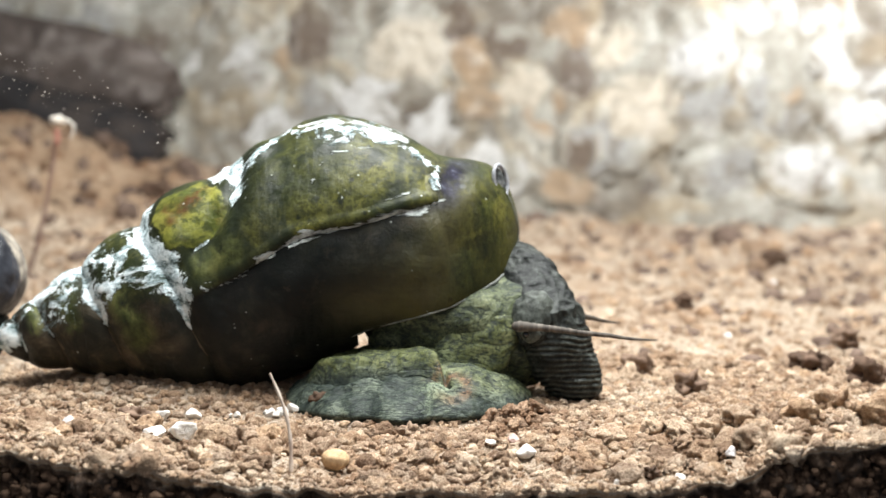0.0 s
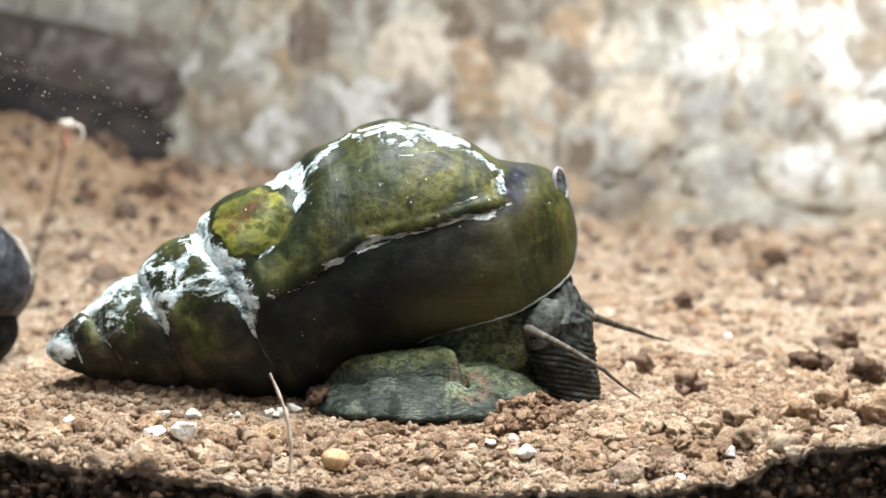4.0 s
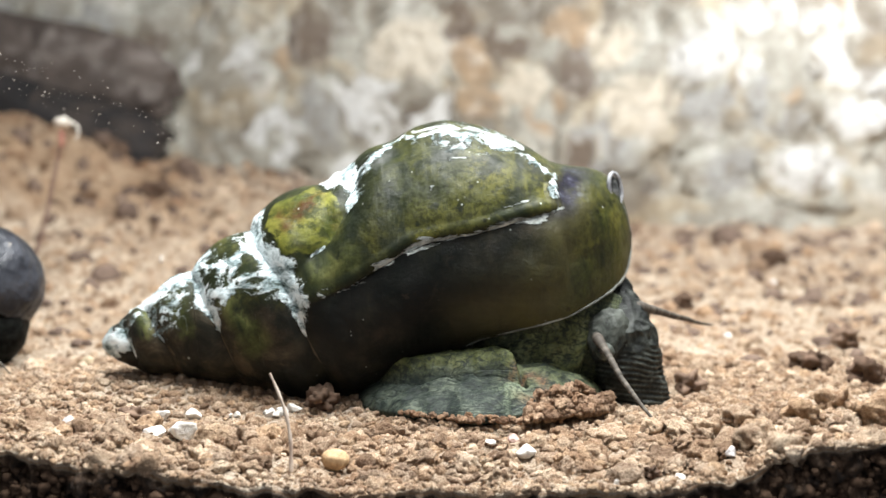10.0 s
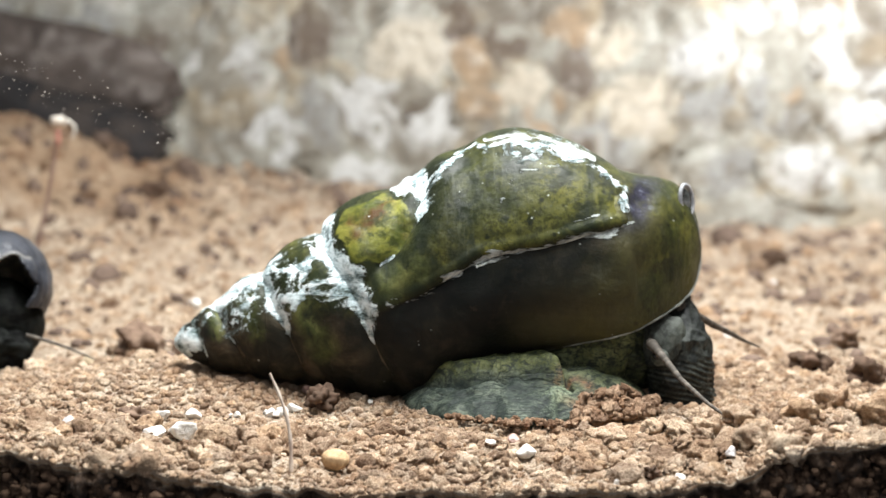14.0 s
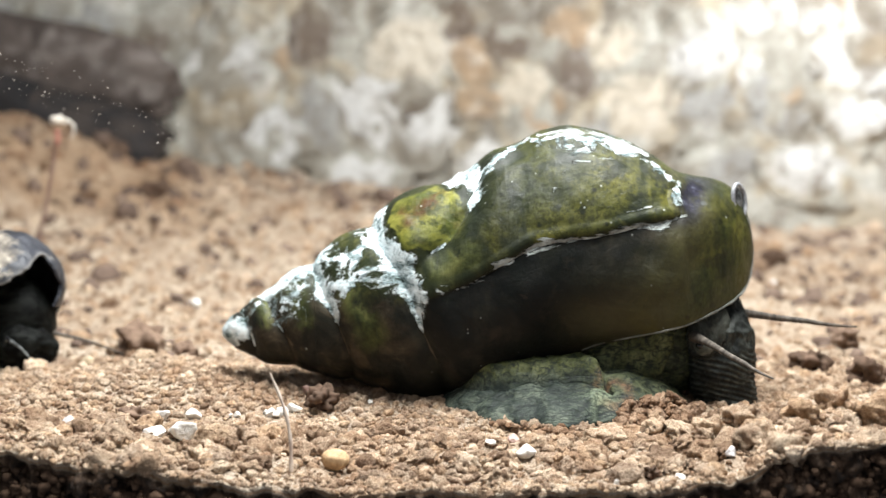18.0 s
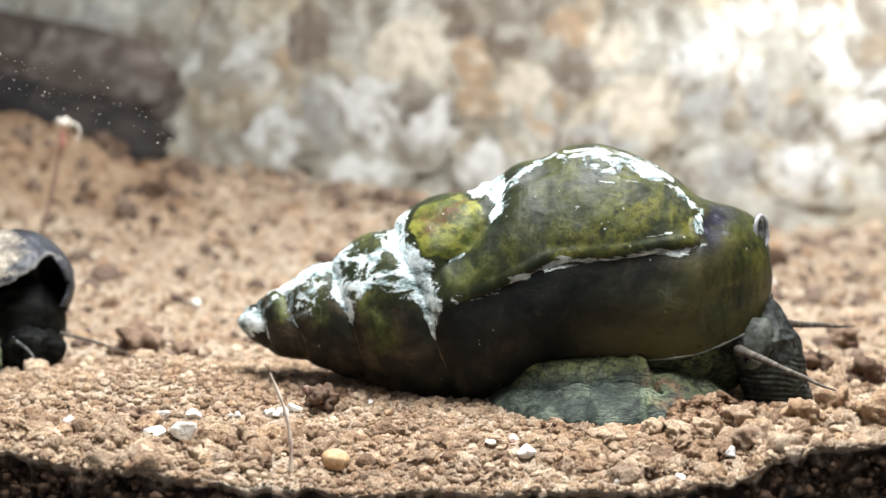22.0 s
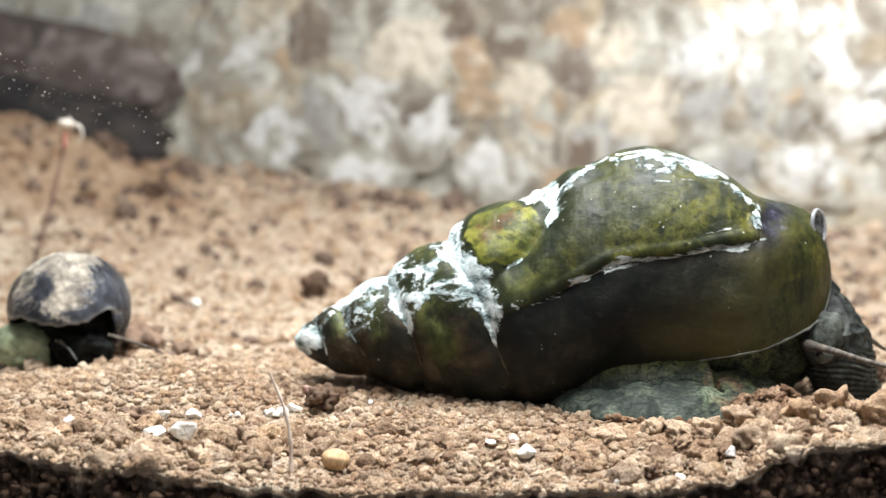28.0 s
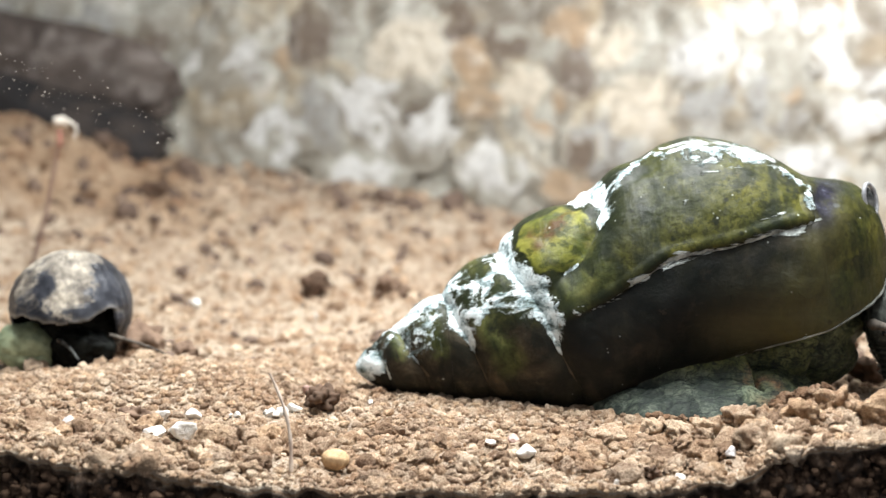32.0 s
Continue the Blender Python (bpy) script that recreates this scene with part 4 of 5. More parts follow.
def build_foot(parent):
    nu, nv = 190, 150
    u, t = np.meshgrid(np.linspace(0, 1, nu), np.linspace(-1, 1, nv), indexing="ij")
    x = -15.5 + 25 * u
    wide = 9.8 * np.interp(u, [0, 0.03, 0.08, 0.18, 0.3, 0.5, 0.75, 0.92, 1], [0.10, 0.38, 0.60, 0.82, 0.94, 1.0, 0.92, 0.6, 0.1])
    high = np.interp(u, [0, 0.04, 0.10, 0.2, 0.35, 0.55, 0.75, 0.9, 1], [0.12, 0.30, 0.52, 0.74, 0.92, 1.0, 0.95, 0.6, 0.1])
    p = np.stack([x, t * wide, 0 * x], -1)
    wavy = 0.6 * fbm(np.stack([x * 0.45, np.sign(t), 0 * x], -1), 2, 81)
    y = t * (wide + wavy * np.abs(t))
    # the sole slopes up from its thin edge; a thick flap lies on it, with a crease under its rim
    z = 3.7 * high * np.clip((1 + t) / 0.56, 0, 1) ** 0.8 * smooth(1.0, 0.45, t) + 0.38 * (1 - np.abs(t) ** 10)
    rim = np.interp(x, [-14, -12.5, -10, -7, -4, -1.5, 0.4, 2], [-0.30, -0.46, -0.54, -0.53, -0.50, -0.55, -0.66, -0.75])
    gap = t - rim - 0.035 * fbm(np.stack([x * 0.6, 0 * x, 0 * x], -1), 3, 88)
    on = smooth(-13.6, -11.8, x) * smooth(0.9, 0.2, x)
    roll = 1.65 * smooth(0.0, 0.16, gap) ** 0.6 * (1 - 0.25 * smooth(0.15, 0.5, gap)) * smooth(0.95, 0.4, t)
    z = z + on * (roll - 0.5 * np.exp(-((gap + 0.015) / 0.025) ** 2))
    fold = near_line(x, 8 * t, [(1.0, -5.4), (0.2, -3.0), (0.4, 0)])[0]
    z = z - 1.3 * np.exp(-(fold / 0.35) ** 2)
    knob = np.exp(-((x + 0.6) / 1.5) ** 2 - ((t + 0.80) / 0.11) ** 2)
    z = z + 0.7 * knob
    z = z + (0.20 * fbm(p * (0.7, 1.2, 1), 4, 83) - 0.26 * np.abs(fbm(p * (0.55, 1.6, 1), 4, 87))) * (1 - np.abs(t) ** 6)
    under = np.stack([x, y * 0.96, np.minimum(z - 0.5, 0.0) - 0.1], -1)
    v = np.concatenate([np.stack([x, y, z], -1).reshape(-1, 3), under.reshape(-1, 3)])
    f = grid_faces(nu, nv)
    n = nu * nv
    rim = np.concatenate([np.arange(nv), np.arange(1, nu) * nv + nv - 1, (nu - 1) * nv + np.arange(nv - 2, -1, -1), np.arange(nu - 2, 0, -1) * nv])
    nxt = np.roll(rim, -1)
    f = np.concatenate([f[:, ::-1], f + n, np.stack([rim, nxt, nxt + n, rim + n], -1)])
    me = mesh_of("foot", v * MM, f, FOOT)
    pale = np.clip(1.1 * knob, 0, 1)
    attribute(me, "pale", np.concatenate([pale.ravel(), 0 * pale.ravel()]))
    back = np.maximum(on * smooth(0.0, 0.08, gap) * (t < 0.5), 0.5 * smooth(-4, 1.5, x) * smooth(-0.9, -0.6, t))
    attribute(me, "back", np.concatenate([back.ravel(), 0 * pale.ravel()]))
    ring = np.hypot((x - 1.0) / 2.0, (t + 0.70) / 0.16)
    attribute(me, "rust", np.concatenate([(np.exp(-((ring - 1) / 0.28) ** 2)).ravel(), 0 * pale.ravel()]))
    foot = part("foot", me, parent, "grey-green wrinkled fleshy foot with soil on it")
    # the neck: a soft block with a crease across
    v, f = ICO[5]
    v = np.sign(v) * np.abs(v) ** 0.55
    v = v * (4.0, 2.5, 5.0) * (1 + 0.12 * fbm(v * 1.3, 3, 14))[:, None]
    v = v + (0.26 * v[:, 2:3] * (1, 0, 0)) - (0.012 * v[:, 2:3] ** 2 * (0, -1, 0))
    v[:, 1] -= 0.55 * smooth(1.5, -4.0, v[:, 2]) * smooth(4.0, -1.0, v[:, 0])
    v = v * (1 - 0.05 * np.abs(fbm(v * (0.5, 0.5, 1.1), 3, 16)))[:, None]
    neck_mesh = mesh_of("neck", v * MM, f, FOOT)
    attribute(neck_mesh, "back", np.full(len(v), 0.9))
    attribute(neck_mesh, "pale", 0.35 * smooth(-1.0, -3.5, v[:, 0]) * smooth(1.5, -1.0, v[:, 2]))
    part("neck", neck_mesh, foot, "green-grey neck rising into the shell", pose(3.6 * MM, 1.2 * MM, 5.1 * MM, 0, 4, 0))
    v, f = lump(5, 10.5, 4.6, 6.0, 0.16, 1.4, 15, octaves=4)
    flesh = mesh_of("body", v * MM, f, FOOT)
    attribute(flesh, "back", np.full(len(v), 0.5))
    part("body", flesh, foot, "dark flesh under the shell", pose(3.8 * MM, 3.9 * MM, 6.4 * MM))
    # soil that the foot ploughs up and carries
    rng = np.random.default_rng(8)
    n = 430
    cx = np.concatenate([rng.uniform(0.6, 9.6, 340), rng.uniform(-11, 1.0, 90)])
    cy = -rng.uniform(0.62, 1.2, n) * np.interp(cx, [0, 6, 12], [9.5, 8.0, 4.0])
    cy = np.where(cx < 1.0, -rng.uniform(1.02, 1.25, n) * np.interp(cx, [-12, -6, 0], [6.0, 9.2, 9.8]), cy)
    r = np.clip(rng.lognormal(-1.0, 0.42, n), 0.18, 0.62)
    r = np.where(cx < 1.0, np.minimum(r * 0.55, 0.4), r)
    peak = np.interp(cx, [-11, 0, 1, 3.5, 6.5, 9, 12.5], [0.1, 0.2, 0.9, 2.9, 2.4, 1.0, 0.4]) * np.clip(1.0 - np.abs(-cy / np.interp(cx, [0, 6, 12], [9.5, 8.0, 4.0]) - 0.85) / 0.45, 0.1, 1)
    pile = crumbs("soil_on_foot", cx, cy, r, 3, 91, parent=foot, base=rng.uniform(0.0, 1, n) ** 1.3 * peak * 1.1)
    # damp brown, darkened further to paint the shell's shadow on the pile
    pile.data.materials[0] = DAMP_SHADED_CRUMBS
    pile["label"] = "brown soil crumbs stuck to the foot"
    return foot, pile


foot, foot_soil = build_foot(snail)


def build_head(parent):
    """Head and snout: rows of height, left and right edge (mm), from under the shell's lip to the soil."""
    rows = np.array([(9.6, -4.6, -2.4), (8.6, -4.4, 0.6), (6.6, -3.0, 3.2), (4.6, -1.4, 4.7), (1.9, -1.05, 5.8), (-0.4, -1.15, 6.15), (-2.7, -0.8, 6.45), (-5.1, -0.2, 6.75), (-6.9, 0.6, 6.9), (-8.4, 1.7, 6.65), (-9.2, 3.6, 5.7)])
    nu, nv = 190, 110
    s = np.linspace(0, 1, nu)
    r = 0.975 * catmull(rows, s * 10)
    a = np.linspace(0, 2 * np.pi, nv, endpoint=False)
    mid, half = (r[:, 1] + r[:, 2]) / 2, (r[:, 2] - r[:, 1]) / 2
    deep = 0.82 * half
    ca, sa = np.cos(a), np.sin(a)
    x = mid[:, None] + half[:, None] * np.sign(ca) * np.abs(ca) ** 0.85
    y = deep[:, None] * np.sign(sa) * np.abs(sa) ** 0.85
    y = y + 1.0 * np.maximum(0, r[:, :1] - 0.8)
    v = np.stack([x, y, r[:, :1] + 0 * x], -1)
    out = np.stack([ca + 0 * x, sa + 0 * x, 0 * x], -1)
    low = smooth(0.50, 0.60, s)[:, None]
    # fine rings across the snout
    wave = np.sin((v[..., 2] + 0.22 * v[..., 0] + 0.10 * v[..., 1]) * 11.5 + 2.2 * vnoise(v * 0.6, 92))
    lines = low * smooth(1.0, 0.93, s)[:, None] * (0.55 + 0.45 * vnoise(v * 0.8, 93))
    push = 0.13 * (wave - 0.3 * np.abs(wave)) * lines + 0.30 * fbm(v * 0.55, 3, 95) - 0.35 * np.abs(fbm(v * (0.8, 0.8, 0.5), 3, 96)) * (1 - 0.7 * low)
    v = v + out * push[..., None]
    me = mesh_of("head", v.reshape(-1, 3) * MM, grid_faces(nu, nv, True), HEAD)
    attribute(me, "furrow", smooth(0.2, 0.9, wave) * lines)
    attribute(me, "groove", 0.9 * smooth(-0.1, -0.8, wave) * lines)
    head = part("head", me, parent, "dark ridged head and snout")
    w, g = lump(5, 2.3, 1.1, 2.7, 0.16, 1.4, 17, octaves=4)
    w[:, 0] += 0.2 * w[:, 2]
    cheek_mesh = mesh_of("cheek", w * MM, g, HEAD)
    attribute(cheek_mesh, "furrow", 0.75 * smooth(-2.5, 0.5, w[:, 2]))
    part("cheek", cheek_mesh, head, "grey swelling at the tentacle's base", pose(1.0 * MM, -1.9 * MM, 0.7 * MM, -14, -12, 0))
    w, g = lump(4, 0.95, 0.8, 0.85, 0.10, 1.4, 18)
    base_mesh = mesh_of("eye_stalk", w * MM, g, HEAD)
    attribute(base_mesh, "furrow", np.full(len(w), 0.85))
    part("eye_stalk", base_mesh, head, "pale swelling that carries the eye", pose(0.3 * MM, -3.5 * MM, -0.7 * MM))
    w, g = ICO[3]
    part("eye", mesh_of("eye", w * 0.36 * MM, g, EYE_BLACK), head, "small black eye", pose(-0.25 * MM, -4.15 * MM, -0.5 * MM))
    return head


head = build_head(snail)


def build_tentacle(parent, root, middle, reach, thick):
    """A tapering feeler along x in three pieces, broad where it leaves the head."""
    def piece(name, x0, x1, r0, r1, bow, owner, m=None, label=""):
        s = np.linspace(0, 1, 50)
        x = x0 + s * (x1 - x0)
        path = np.stack([x, 0 * x, bow * np.sin(s * np.pi)], -1)
        r = (r0 + (r1 - r0) * s) * (1 + 0.05 * np.sin(s * 9 * (x1 - x0))) * np.minimum(1, np.sqrt(np.minimum(s, 1 - s) * (x1 - x0) / 0.25) + 0.03)
        if owner is parent:
            r = r + 0.55 * thick * np.exp(-s * 5.0) * smooth(0, 0.15, s)
        v, f = tube(path, r, 14)
        return part(name, mesh_of(name, v * MM, f[:, ::-1], TENTACLE), owner, label, m)

    base = piece("tentacle", -1.6, root + 0.2, 0.46 * thick, 0.34 * thick, 0.12, parent, label="thin speckled brown-grey tentacle")
    mid = piece("tentacle_middle", -0.2, middle + 0.2, 0.34 * thick, 0.27 * thick, 0.0, base, pose(root * MM, 0, 0))
    tip = piece("tentacle_tip", -0.2, reach, 0.27 * thick, 0.08 * thick, -0.12, base, pose((root + middle) * MM, 0, 0))
    return base, mid, tip


near_tentacle, near_middle, near_tip = build_tentacle(snail, 5.0, 3.4, 4.6, 0.8)
far_tentacle, far_middle, far_tip = build_tentacle(snail, 5.0, 3.4, 5.2, 1.0)

# ---- the small snail ----
def build_small_snail():
    thing = tagged(new("snail"), "small dark snail with a crusted tan-topped shell", "snail")
    nu, nv = 120, 140
    u, a = np.meshgrid(np.linspace(0, 1, nu), np.linspace(0, 2 * np.pi, nv, endpoint=False), indexing="ij")
    # a rounded whorl, its top towards the back; the lip makes a brow at the front (-y)
    th = u * np.pi
    d = np.stack([np.sin(th) * np.cos(a), np.sin(th) * np.sin(a), np.cos(th)], -1)
    x, y, z = 6.6 * d[..., 0], 6.9 * d[..., 1], 6.2 * d[..., 2]
    spire = np.exp(-((x + 2.6) / 2.4) ** 2 - ((y - 3.6) / 2.4) ** 2) * (d[..., 2] > 0)
    z = z + 0.6 * spire
    brow = smooth(-2.5, -6.5, y) * smooth(-3.4, -1.0, z) * smooth(3.5, -0.5, z)
    y = y - 0.7 * brow
    p = np.stack([x, y, z], -1)
    p = p + d * (0.14 * fbm(p * 0.7, 4, 101) + 0.03 * np.sin(a * 30 + 2 * fbm(p * 0.5, 2, 103)))[..., None]
    crust = 0.36 + 0.30 * smooth(-1.8, 2.5, z) - 0.5 * smooth(2.4, 5.2, x) - 0.2 * smooth(-4.0, -6.3, x)
    hole = np.hypot(x + 1.3, (z - 3.0))
    crust = crust - 0.6 * np.exp(-(hole / 0.9) ** 2) * (y < 0)
    line = np.interp(x, [-6.5, -3.5, -1, 1, 3.7, 5.3, 6.5], [-0.8, -0.2, -0.7, -1.1, -0.6, 0.3, -0.5]) + 0.12 * vnoise(np.stack([x * 1.2, 0 * x, 0 * x], -1), 104)
    rim = np.exp(-((z - line - 0.15) / 0.25) ** 2) * (y < -2.0)
    me = mesh_of("shell", p.reshape(-1, 3) * MM, grid_faces(nu, nv, True), SMALL_SHELL)
    attribute(me, "crust", crust)
    attribute(me, "rim", 0.5 * rim)
    bm = bmesh.new()
    bm.from_mesh(me)
    bm.verts.ensure_lookup_table()
    cut = ((y < -2.2 + 0.5 * np.maximum(0, x - 4.2)) & (z < line) & (x < 5.6)).ravel() | (z < -4.9).ravel()
    bmesh.ops.delete(bm, geom=[w for w in bm.verts if cut[w.index]], context="VERTS")
    bm.to_mesh(me)
    bm.free()
    sh = small_shell = part("shell", me, thing, "rounded dark shell crusted with tan sediment", pose(0, 0, 6.7 * MM))
    thick = sh.modifiers.new("thickness", "SOLIDIFY")
    thick.thickness, thick.offset = 0.00035, -1
    v, f = lump(4, 4.9, 4.8, 5.6, 0.10, 1.3, 22)
    part("body", mesh_of("body", v * MM, f, BODY), thing, "black flesh under the shell", pose(0.9 * MM, 0.3 * MM, 4.8 * MM))
    v, f = lump(5, 3.5, 2.6, 3.0, 0.16, 1.5, 23, octaves=4)
    part("head", mesh_of("head", v * MM, f, BODY), thing, "black head bent to the soil", pose(1.9 * MM, -3.6 * MM, 2.5 * MM, 12, 0, 0))
    v, f = lump(5, 3.6, 2.4, 2.7, 0.16, 1.6, 24, octaves=4)
    part("foot", mesh_of("foot", v * MM, f, GREEN_FOOT), thing, "grey-green soft foot", pose(-4.3 * MM, -3.2 * MM, 2.8 * MM, 0, 8, 6))
    v, f = lump(5, 4.3, 1.5, 0.75, 0.22, 1.5, 26, octaves=4)
    part("foot_edge", mesh_of("foot_edge", v * MM, f, GREEN_FOOT), thing, "pale green thin edge of the foot", pose(-5.6 * MM, -3.5 * MM, 1.9 * MM, 14, 20, 4))
    v, f = lump(4, 1.3, 1.0, 1.2, 0.25, 1.6, 25)
    part("foot_lobe", mesh_of("foot_lobe", v * MM, f, GREEN_FOOT), thing, "pale green lobe of the foot", pose(-2.5 * MM, -4.3 * MM, 1.5 * MM, 10, 20, 0))
    for k, (tx, ty, tz, yaw, pit, size) in enumerate(((0.3, -5.9, 3.9, -25, 40, 3.2), (5.2, -3.6, 4.2, 4, 21, 8.5))):
        s = np.linspace(0, 1, 30)
        path = np.stack([s * size, 0 * s, 0.25 * np.sin(s * 3)], -1)
        v, f = tube(path, 0.24 * (1 - 0.7 * s), 10)
        part("tentacle", mesh_of("tentacle", v * MM, f[:, ::-1], GREY_SKIN if k == 0 else TENTACLE), thing, "thin grey tentacle", pose(tx * MM, ty * MM, tz * MM, 0, pit, yaw))
    w, g = ICO[3]
    part("eye", mesh_of("eye", w * 0.32 * MM, g, EYE_BLACK), thing, "small black eye", pose(0.2 * MM, -6.2 * MM, 4.0 * MM))
    return thing, small_shell


small_snail, small_shell = build_small_snail()


# ---- pebbles and clods on the soil ----
def pebble(x, y, r, tone, seed, level=4):
    if tone in ("dark", "brown", "pale", "orange"):
        v, f = lump(level, r, r * 0.85, r * 0.8, 0.07 if tone == "orange" else 0.6, 1.9, seed, octaves=4)
    else:
        # a shard with flat, slightly uneven facets
        rng = np.random.default_rng(seed * 7 + len(tone))
        d, f = ICO[level]
        cuts = rng.normal(size=(11, 3))
        cuts /= np.linalg.norm(cuts, axis=1)[:, None]
        reach = (rng.uniform(0.62, 1.0, 11)[None] / np.maximum(d @ cuts.T, 0.05)).min(1)
        v = d * (np.minimum(reach, 1.35) * (1 + 0.05 * fbm(d * 3, 3, seed)))[:, None] * (r, r * 0.8, r * 0.75)
    names = {"white": "white quartz pebble lying on the soil", "orange": "smooth round orange pebble on the soil", "grey": "grey pebble on the soil", "pink": "dull pink pebble on the soil",
             "yellow": "yellowish pebble on the soil", "dark": "dark clod of soil", "brown": "brown clod of soil", "pale": "pale crumbly clod of soil"}
    z = float(ground_height(np.array([x]), np.array([y]))[0])
    ob = part("clod" if tone in ("dark", "brown", "pale") else "pebble", mesh_of("pebble", v * MM, f, PEBBLE[tone]), m=pose(x * MM, y * MM, (z + r * 0.62) * MM, 0, 0, seed * 57 % 180))
    return tagged(ob, names[tone], "clod" if tone in ("dark", "brown", "pale") else "pebble", "pebbles on the soil")


for tone, rows in PEBBLES.items():
    for k, (x, y, r) in enumerate(rows):
        pebble(x, y, r, tone, k + 3)


# ---- thin stalks ----
def build_stalk():
    s = np.linspace(0, 1, 40)
    path = np.stack([-12.9 - 2.0 * s + 0.7 * np.sin(s * 3.0), -29.5 + 1.5 * s, -1.6 + 8.2 * s], -1)
    v, f = tube(path, 0.18 - 0.06 * s + 0.02 * np.sin(s * 25), 10)
    return tagged(part("plant_stalk", mesh_of("plant_stalk", v * MM, f[:, ::-1], STALK)), "thin pale dry stalk standing in the soil", "stalk")


build_stalk()


def build_sprig():
    """A reddish stem with a pale tuft."""
    thing = tagged(new("sprig"), "thin reddish plant stem with a pale tuft", "plant")
    s = np.linspace(0, 1, 50)
    path = np.stack([10.6 * s ** 0.72, -6 * s, 27 * s ** 1.15], -1)
    v, f = tube(path, 0.36 - 0.10 * s, 10)
    part("stem", mesh_of("stem", v * MM, f[:, ::-1], RED_STALK), thing)
    v, f = lump(3, 0.5, 0.5, 1.6, 0.15, 1.3, 31)
    part("bud", mesh_of("bud", v * MM, f, RED), thing, "dark red bud", pose(10.5 * MM, -6 * MM, 26 * MM))
    v, f = lump(4, 1.3, 1.0, 0.8, 0.6, 2.0, 32)
    part("tuft", mesh_of("tuft", v * 0.85 * MM, f, FLUFF), thing, "pale tuft", pose(10.7 * MM, -6 * MM, 28.8 * MM))
    path = np.stack([10.5 + 2.8 * np.sin(s * 2.2), -6 + 0 * s, 29 - 3.2 * s ** 2], -1)
    v, f = tube(path, 0.25 - 0.12 * s, 8)
    part("thread", mesh_of("thread", v * MM, f[:, ::-1], FLUFF), thing, "pale hanging thread")
    return thing


sprig = build_sprig()


def build_specks():
    """Fine white specks hanging in the water before the boulder."""
    rng = np.random.default_rng(21)
    v, f = ICO[1]
    n = 150
    x = -rng.uniform(28, 50, n)
    z = 32.9 + rng.normal(0, 1.9, n) - 0.30 * (x + 46)
    r = np.clip(rng.lognormal(-3.65, 0.5, n), 0.014, 0.06)
    c = np.stack([x, rng.uniform(-4, 8, n), z], -1)
    w = c[:, None] + v[None] * r[:, None, None] * (1.6, 1, 1)
    g = f[None] + (np.arange(n) * len(v))[:, None, None]
    return tagged(part("water_specks", mesh_of("water_specks", w.reshape(-1, 3) * MM, g.reshape(-1, 3), FLUFF)), "fine pale specks drifting in the water", "specks", kind="stuff")


build_specks()


def build_flea():
    """A tiny swimming water flea."""
    thing = tagged(new("water_flea"), "tiny pale water flea swimming", "water flea")
    v, f = lump(3, 0.28, 0.2, 0.42, 0.15, 1.4, 51)
    part("body", mesh_of("body", v * MM, f, FLUFF), thing)
    for k in (-1, 1):
        t = np.linspace(0, 1, 12)
        path = np.stack([k * 0.55 * t, -0.1 * t, 0.3 + 0.45 * np.sin(t * 2.0)], -1)
        v, f = tube(path, 0.05 * (1.1 - t), 6)
        part("antenna", mesh_of("antenna", v * MM, f[:, ::-1], FLUFF), thing)
    return thing


flea = build_flea()

# ---- single crumbs nearest the glass ----
def build_single_crumbs():
    rng = np.random.default_rng(12)
    meshes = []
    for k in range(10):
        v, f = lump(4, 1.0, 0.92, 0.8, 0.5, 1.7, 200 + k, octaves=5)
        meshes.append(mesh_of("soil_crumb", v * MM, f, SOIL_CRUMB))
    for k in range(300):
        x, y = rng.uniform(-38, 38), rng.uniform(-30.5, -16.5)
        r = min(1.3, max(0.35, rng.lognormal(-0.6, 0.35)))
        while not clear_of_pebbles(np.array([x]), np.array([y]), np.array([r]))[0] or (abs(x + 13) < 2.5 and y < -25):
            x, y = rng.uniform(-38, 38), rng.uniform(-30.5, -16.5)
        z = float(ground_height(np.array([x]), np.array([y]))[0]) + r * 0.3
        ob = part("soil_crumb", meshes[k % 10], ground)
        ob.matrix_basis = pose(x * MM, y * MM, z * MM, rng.uniform(-30, 30), rng.uniform(-30, 30), rng.uniform(0, 360)) @ Matrix.Diagonal((r, r, r, 1))


build_single_crumbs()


